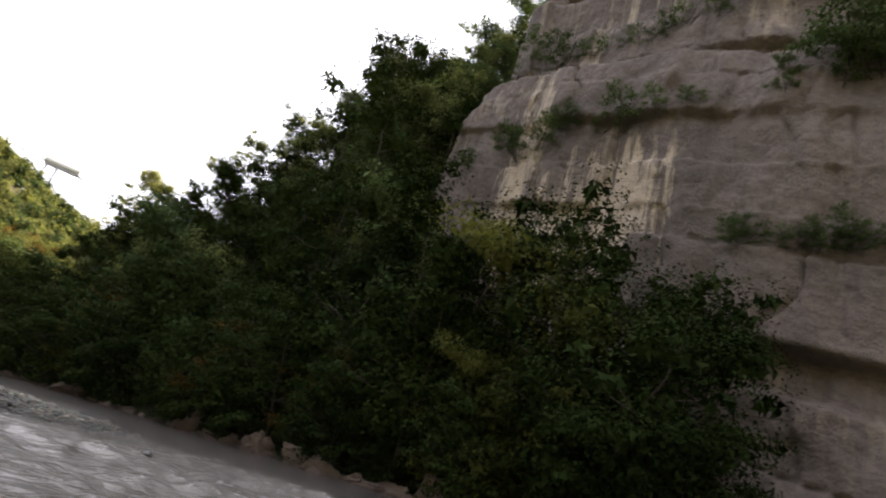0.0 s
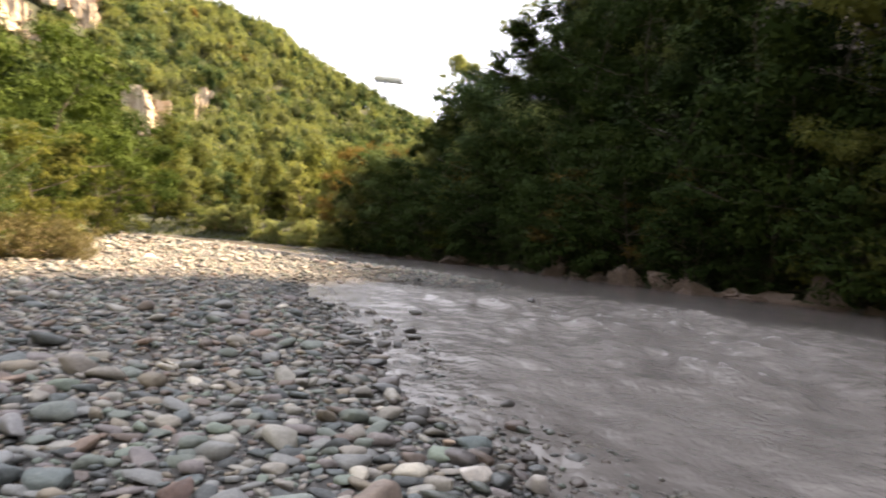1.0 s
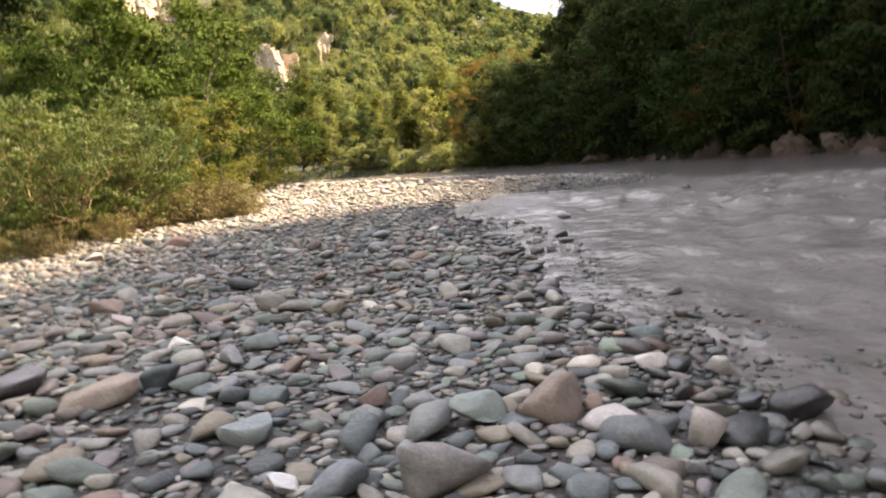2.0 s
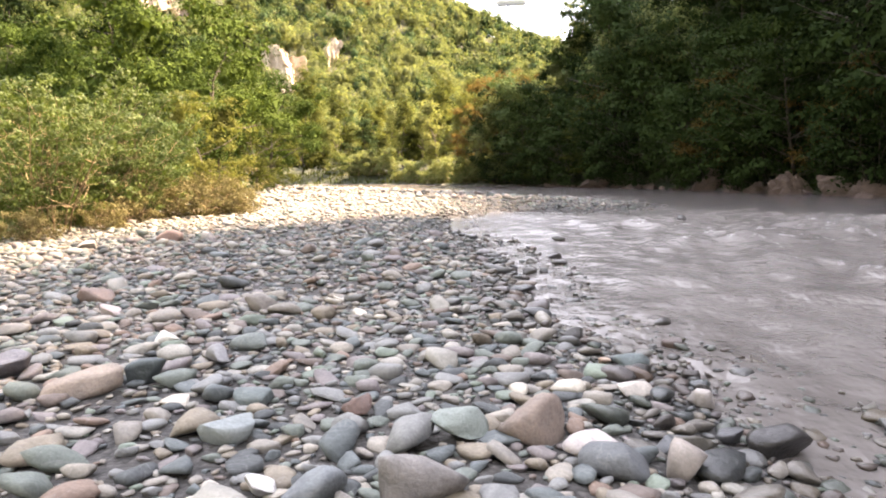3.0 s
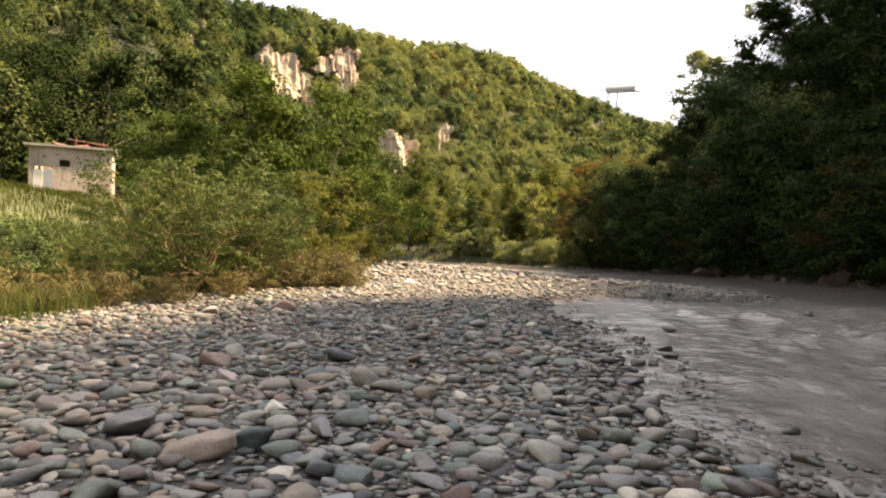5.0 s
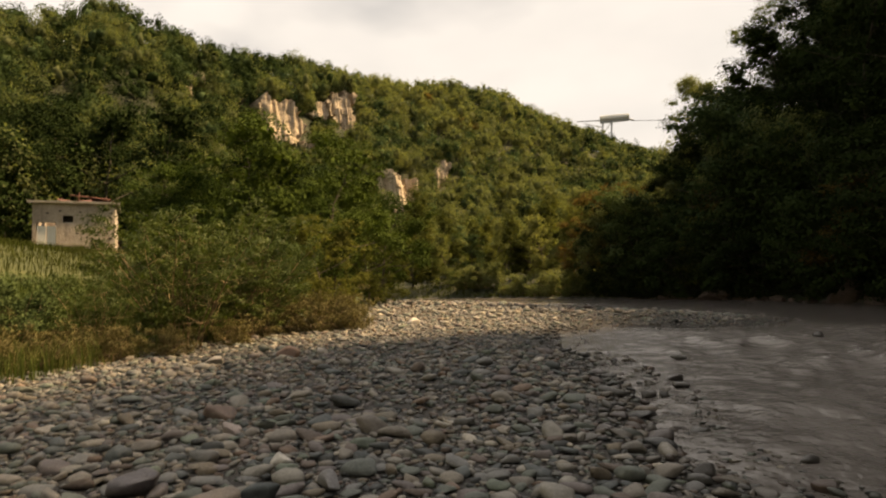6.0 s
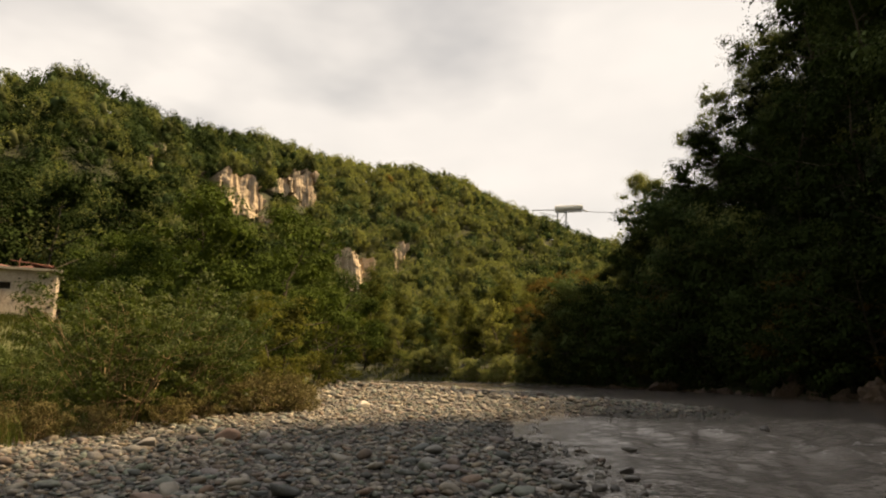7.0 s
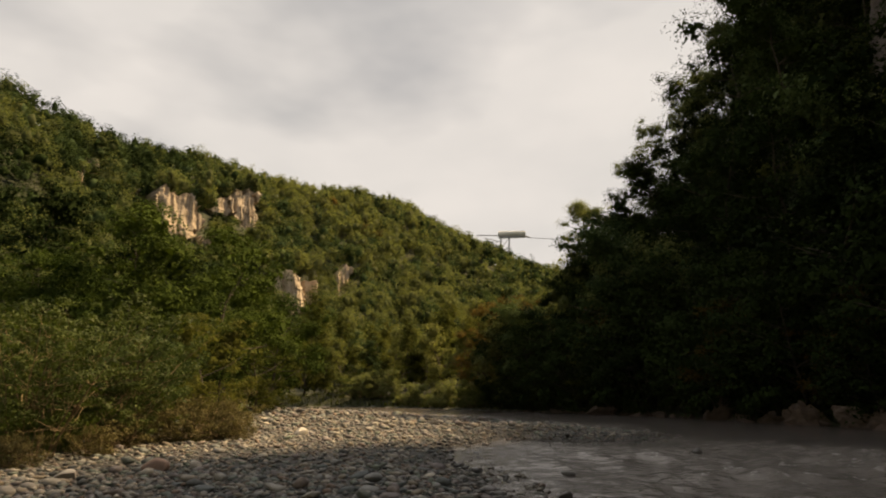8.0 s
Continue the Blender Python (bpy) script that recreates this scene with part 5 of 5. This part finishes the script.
# stones that stand out: x, y, half-sizes, turn, colour, words
MARKED = [
    (-1.11, 3.56, (0.085, 0.06, 0.05), -25, (0.60, 0.58, 0.55), "white quartz-like stone lying among grey cobbles"),
    (-1.19, 2.73, (0.23, 0.075, 0.075), 38, (0.31, 0.24, 0.185), "long tan rod-shaped stone lying on cobbles"),
    (-0.99, 2.90, (0.085, 0.075, 0.07), 60, (0.085, 0.115, 0.125), "dark blue-grey rounded stone beside the long stone"),
    (0.60, 2.10, (0.135, 0.10, 0.088), 5, (0.25, 0.185, 0.15), "large brown rounded boulder on the shingle"),
    (0.35, 2.11, (0.115, 0.09, 0.07), 20, (0.23, 0.285, 0.26), "large pale green-grey stone beside a brown boulder"),
    (-0.02, 2.38, (0.065, 0.05, 0.045), 10, (0.16, 0.095, 0.08), "dark red-brown stone among grey cobbles"),
    (1.23, 2.58, (0.095, 0.065, 0.05), 12, (0.52, 0.475, 0.44), "smooth whitish oval stone near the water"),
    (1.52, 2.51, (0.095, 0.065, 0.05), -10, (0.37, 0.335, 0.315), "pale grey-pink oval stone near the water"),
    (1.54, 2.00, (0.13, 0.085, 0.075), 10, (0.075, 0.072, 0.075), "large dark wet stone at the water's edge"),
    (1.05, 1.80, (0.085, 0.08, 0.07), 50, (0.285, 0.245, 0.22), "tan angular stone near the water"),
    (1.46, 3.05, (0.095, 0.06, 0.05), 5, (0.12, 0.165, 0.175), "teal-grey stone at the water's edge"),
    (1.28, 3.07, (0.045, 0.035, 0.03), 0, (0.40, 0.28, 0.19), "small orange-tan stone at the water's edge"),
    (1.88, 3.47, (0.075, 0.055, 0.04), -20, (0.17, 0.105, 0.08), "wet red-brown stone at the water's edge"),
    (-2.09, 5.02, (0.16, 0.11, 0.085), 0, (0.27, 0.185, 0.155), "large pinkish-brown stone on the shingle"),
    (-1.75, 4.40, (0.10, 0.065, 0.055), -15, (0.46, 0.38, 0.37), "pale pink stone among grey cobbles"),
    (-0.75, 4.48, (0.155, 0.10, 0.075), 5, (0.265, 0.235, 0.21), "large flat grey-brown stone on the shingle"),
    (-1.72, 3.05, (0.15, 0.11, 0.08), 12, (0.16, 0.155, 0.185), "large purple-grey stone on the shingle"),
    (0.81, 1.80, (0.12, 0.08, 0.065), 8, (0.12, 0.135, 0.15), "dark grey stone beside a pale stone"),
    (0.78, 1.92, (0.10, 0.06, 0.05), 12, (0.45, 0.40, 0.39), "pale pinkish stone on the shingle"),
    (-0.50, 2.18, (0.10, 0.08, 0.06), 8, (0.24, 0.285, 0.295), "light blue-grey oval stone on the shingle"),
    (0.13, 1.67, (0.15, 0.10, 0.095), 5, (0.19, 0.175, 0.17), "large dark grey boulder on the shingle"),
    (-0.14, 1.73, (0.12, 0.085, 0.065), 0, (0.155, 0.18, 0.20), "blue-grey stone on the shingle"),
    (-0.31, 1.77, (0.055, 0.045, 0.04), 10, (0.62, 0.61, 0.60), "small bright white stone on the shingle"),
    (-0.74, 3.15, (0.13, 0.055, 0.06), -60, (0.22, 0.22, 0.235), "long grey stone leaning on its neighbours"),
    (-0.61, 3.41, (0.12, 0.07, 0.055), -20, (0.16, 0.195, 0.185), "green-grey stone on the shingle"),
    (-0.69, 2.70, (0.075, 0.06, 0.05), 5, (0.25, 0.265, 0.28), "block-shaped grey stone on the shingle"),
    (-0.46, 2.54, (0.10, 0.06, 0.05), 5, (0.13, 0.17, 0.175), "teal-grey stone on the shingle"),
    (1.01, 4.08, (0.10, 0.07, 0.055), 10, (0.20, 0.19, 0.175), "grey-brown stone at the water's edge"),
    (-1.61, 17.41, (0.21, 0.16, 0.13), 20, (0.55, 0.52, 0.47), "pale boulder lying alone on the sunlit shingle"),
    (-3.71, 8.86, (0.17, 0.12, 0.09), 0, (0.40, 0.37, 0.33), "pale stone on the upper beach"),
    (-2.81, 9.41, (0.19, 0.14, 0.12), 0, (0.32, 0.19, 0.14), "reddish stone on the upper beach"),
    (-2.35, 9.63, (0.13, 0.10, 0.08), 30, (0.44, 0.41, 0.37), "pale stone on the upper beach"),
    (2.34, 7.30, (0.10, 0.06, 0.05), 15, (0.13, 0.12, 0.115), "wet dark stone standing in the shallows"),
    (2.21, 6.77, (0.11, 0.07, 0.05), -10, (0.12, 0.115, 0.11), "wet dark stone standing in the shallows"),
    (1.72, 6.19, (0.08, 0.06, 0.06), 5, (0.14, 0.13, 0.12), "wet dark stone standing in the shallows"),
    (1.90, 6.22, (0.07, 0.05, 0.05), 40, (0.12, 0.12, 0.12), "wet dark stone standing in the shallows"),
    (2.10, 6.02, (0.06, 0.05, 0.04), -30, (0.12, 0.11, 0.11), "wet dark stone standing in the shallows"),
    (3.00, 9.12, (0.15, 0.07, 0.05), 5, (0.15, 0.15, 0.14), "wet dark stone standing in the shallows"),
    (6.52, 11.86, (0.16, 0.09, 0.10), 30, (0.11, 0.105, 0.10), "wet dark stone alone in the river"),
    (2.05, 3.92, (0.09, 0.05, 0.045), 20, (0.11, 0.105, 0.10), "wet dark stone standing in the shallows"),
    (1.32, 3.65, (0.09, 0.06, 0.05), 0, (0.13, 0.125, 0.12), "wet dark stone at the water's edge"),
    (1.46, 5.35, (0.13, 0.08, 0.05), 10, (0.36, 0.29, 0.22), "wet tan flat stone at the water's edge"),
    (1.18, 2.21, (0.071, 0.043, 0.039), 15, (0.1, 0.085, 0.08), "wet dark stone at the water's edge"),
    (1.40, 2.11, (0.065, 0.045, 0.036), -20, (0.12, 0.13, 0.15), "wet dark stone at the water's edge"),
    (1.09, 2.00, (0.065, 0.045, 0.036), 30, (0.16, 0.18, 0.205), "wet dark stone at the water's edge"),
    (1.45, 2.97, (0.067, 0.040, 0.037), 10, (0.095, 0.09, 0.088), "wet dark stone at the water's edge"),
    (1.68, 2.91, (0.062, 0.037, 0.034), -15, (0.11, 0.09, 0.08), "wet dark stone at the water's edge"),
    (1.63, 2.68, (0.052, 0.031, 0.029), 0, (0.1, 0.095, 0.09), "wet dark stone at the water's edge"),
]
mark_rng = np.random.default_rng(12)
marked_shapes, marked_faces = stone_shapes(mark_rng, 42, 3)
marked_shapes = np.concatenate([marked_shapes, stone_shapes(np.random.default_rng(14), len(MARKED) - 42, 3)[0]])
taken = []
for k, (x, y, size, turn, tint, words) in enumerate(MARKED):
    wet = "wet" in words
    mean = sum(tint) / 3
    tint = tuple(0.95 * (mean + 0.7 * (c - mean)) for c in tint)
    mat = stone_material("stone_" + words.split()[0], True, wet, tint)
    me = np_mesh("river_stone", marked_shapes[k] * np.array(size), marked_faces, mat, True)
    ob = tagged(new("river_stone", me), words, "stone", "stones on the beach")
    ob.matrix_basis = pose(x, y, max(float(ground_z(x, y)) + size[2] * 0.72, WATER + size[2] * 0.35), mark_rng.uniform(-6, 6), mark_rng.uniform(-6, 6), turn)
    taken.append((x, y, size[0] * 0.8))


def scatter():
    """Places for the shingle, large stones first: x, y, half-length."""
    g = np.random.default_rng(99)
    cells = {}

    def free(x, y, r):
        cx, cy = int(x // 0.3), int(y // 0.3)
        for i in (cx - 1, cx, cx + 1):
            for j in (cy - 1, cy, cy + 1):
                for qx, qy, qr in cells.get((i, j), ()):
                    if (x - qx) ** 2 + (y - qy) ** 2 < (0.52 * (r + qr)) ** 2:
                        return False
        return True

    def put(x, y, r):
        cells.setdefault((int(x // 0.3), int(y // 0.3)), []).append((x, y, r))

    for x, y, r in taken:
        put(x, y, r)
    out = []
    # stretch of y, half-lengths, tries to the square metre
    for y0, y1, classes in ((-5.0, 0.7, ((0.07, 0.11, 10), (0.042, 0.07, 40))),
                            (0.7, 5.0, ((0.10, 0.135, 4), (0.072, 0.10, 22), (0.05, 0.072, 75), (0.032, 0.05, 240), (0.018, 0.032, 420))),
                            (5.0, 10.0, ((0.10, 0.15, 3), (0.07, 0.10, 16), (0.048, 0.07, 60), (0.03, 0.048, 170))),
                            (10.0, 19.0, ((0.10, 0.17, 1.5), (0.065, 0.10, 10), (0.04, 0.065, 50))),
                            (19.0, 33.0, ((0.13, 0.26, 1.2), (0.09, 0.13, 6), (0.065, 0.09, 12))),
                            (33.0, 70.0, ((0.2, 0.36, 0.6), (0.13, 0.2, 2.2)))):
        x0, x1 = -6.8 - max(0, y1 - 25) * 0.06, 9.0
        for lo, hi, dense in classes:
            n = int((x1 - x0) * (y1 - y0) * dense)
            x, y, r = g.uniform(x0, x1, n), g.uniform(y0, y1, n), g.uniform(lo, hi, n)
            land = off_line(SHORE, x, y)
            edge = np.where(y < 25, -6.2, -6.2 - (y - 25) * 0.06)
            seen = (y > 5) | (np.abs(np.arctan2(x, y)) < np.radians(46)) | (r > 0.042)
            # a few lie in the shallows
            ok = (land > np.where(g.random(n) < 0.22, -0.6, -0.05)) & (x > edge) & seen
            for px, py, pr in zip(x[ok], y[ok], r[ok]):
                if free(px, py, pr):
                    put(px, py, pr)
                    out.append((px, py, pr))
    return np.array(out)


def build_shingle():
    g = np.random.default_rng(55)
    spots = scatter()
    x, y, a = spots.T
    land = off_line(SHORE, x, y)
    size = np.c_[a, a * g.uniform(0.52, 0.88, len(a)), a * g.uniform(0.26, 0.52, len(a))]
    at = np.c_[x, y, ground_z(x, y) + size[:, 2] * g.uniform(0.3, 0.85, len(a))]
    at[:, 2] = np.where(land < 0, np.maximum(at[:, 2], WATER + size[:, 2] * 0.1), at[:, 2])
    yaw, tilt = g.normal(0.1, 0.7, len(a)), g.normal(0.06, 0.16, len(a))
    wet = land < 0.25 + 0.45 * g.random(len(a))
    # the largest of the nearest ones as stones of their own
    single = np.zeros(len(a), bool)
    order = np.argsort(np.where((a > 0.05) & (y < 4.6), np.hypot(x, y), 1e9))[:270]
    single[order[(a[order] > 0.05) & (y[order] < 4.6)]] = True
    shapes, faces = stone_shapes(g, 16, 3)
    protos = [np_mesh("river_stone", s, faces, M_STONE, True) for s in shapes]
    wets = [np_mesh("river_stone", s, faces, M_STONE_WET, True) for s in shapes]
    for k in np.nonzero(single)[0]:
        pick = int(g.integers(0, 16))
        ob = tagged(new("river_stone", (wets if wet[k] else protos)[pick]),
                    "wet dark water-worn cobble at the river's edge" if wet[k] else "water-worn grey cobble on the shingle beach", "stone", "stones on the beach")
        ob.matrix_basis = Matrix.Translation(at[k]) @ Euler((0, tilt[k], yaw[k])).to_matrix().to_4x4() @ Matrix.Diagonal((*size[k], 1))
    for name, words, mat, side in (("shingle", "grey, green and brown water-worn shingle covering the beach", M_SHINGLE, ~wet),
                                   ("wet_shingle", "dark wet shingle along the water's edge", M_SHINGLE_WET, wet)):
        verts, tris, base = [], [], 0
        px = a / np.hypot(x, y)
        for cuts, pick in ((2, px > 0.017), (1, px <= 0.017)):
            use = side & ~single & pick
            if use.sum():
                shape, f = stone_shapes(g, int(use.sum()), cuts)
                v = settle_stones(shape, size[use], yaw[use], tilt[use], at[use])
                tris.append((f[None] + (np.arange(len(v)) * v.shape[1])[:, None, None]).reshape(-1, 3) + base)
                verts.append(v.reshape(-1, 3))
                base += len(verts[-1])
        tagged(new(name, np_mesh(name, np.concatenate(verts), np.concatenate(tris), mat, True)), words, "shingle", kind="stuff")


build_shingle()
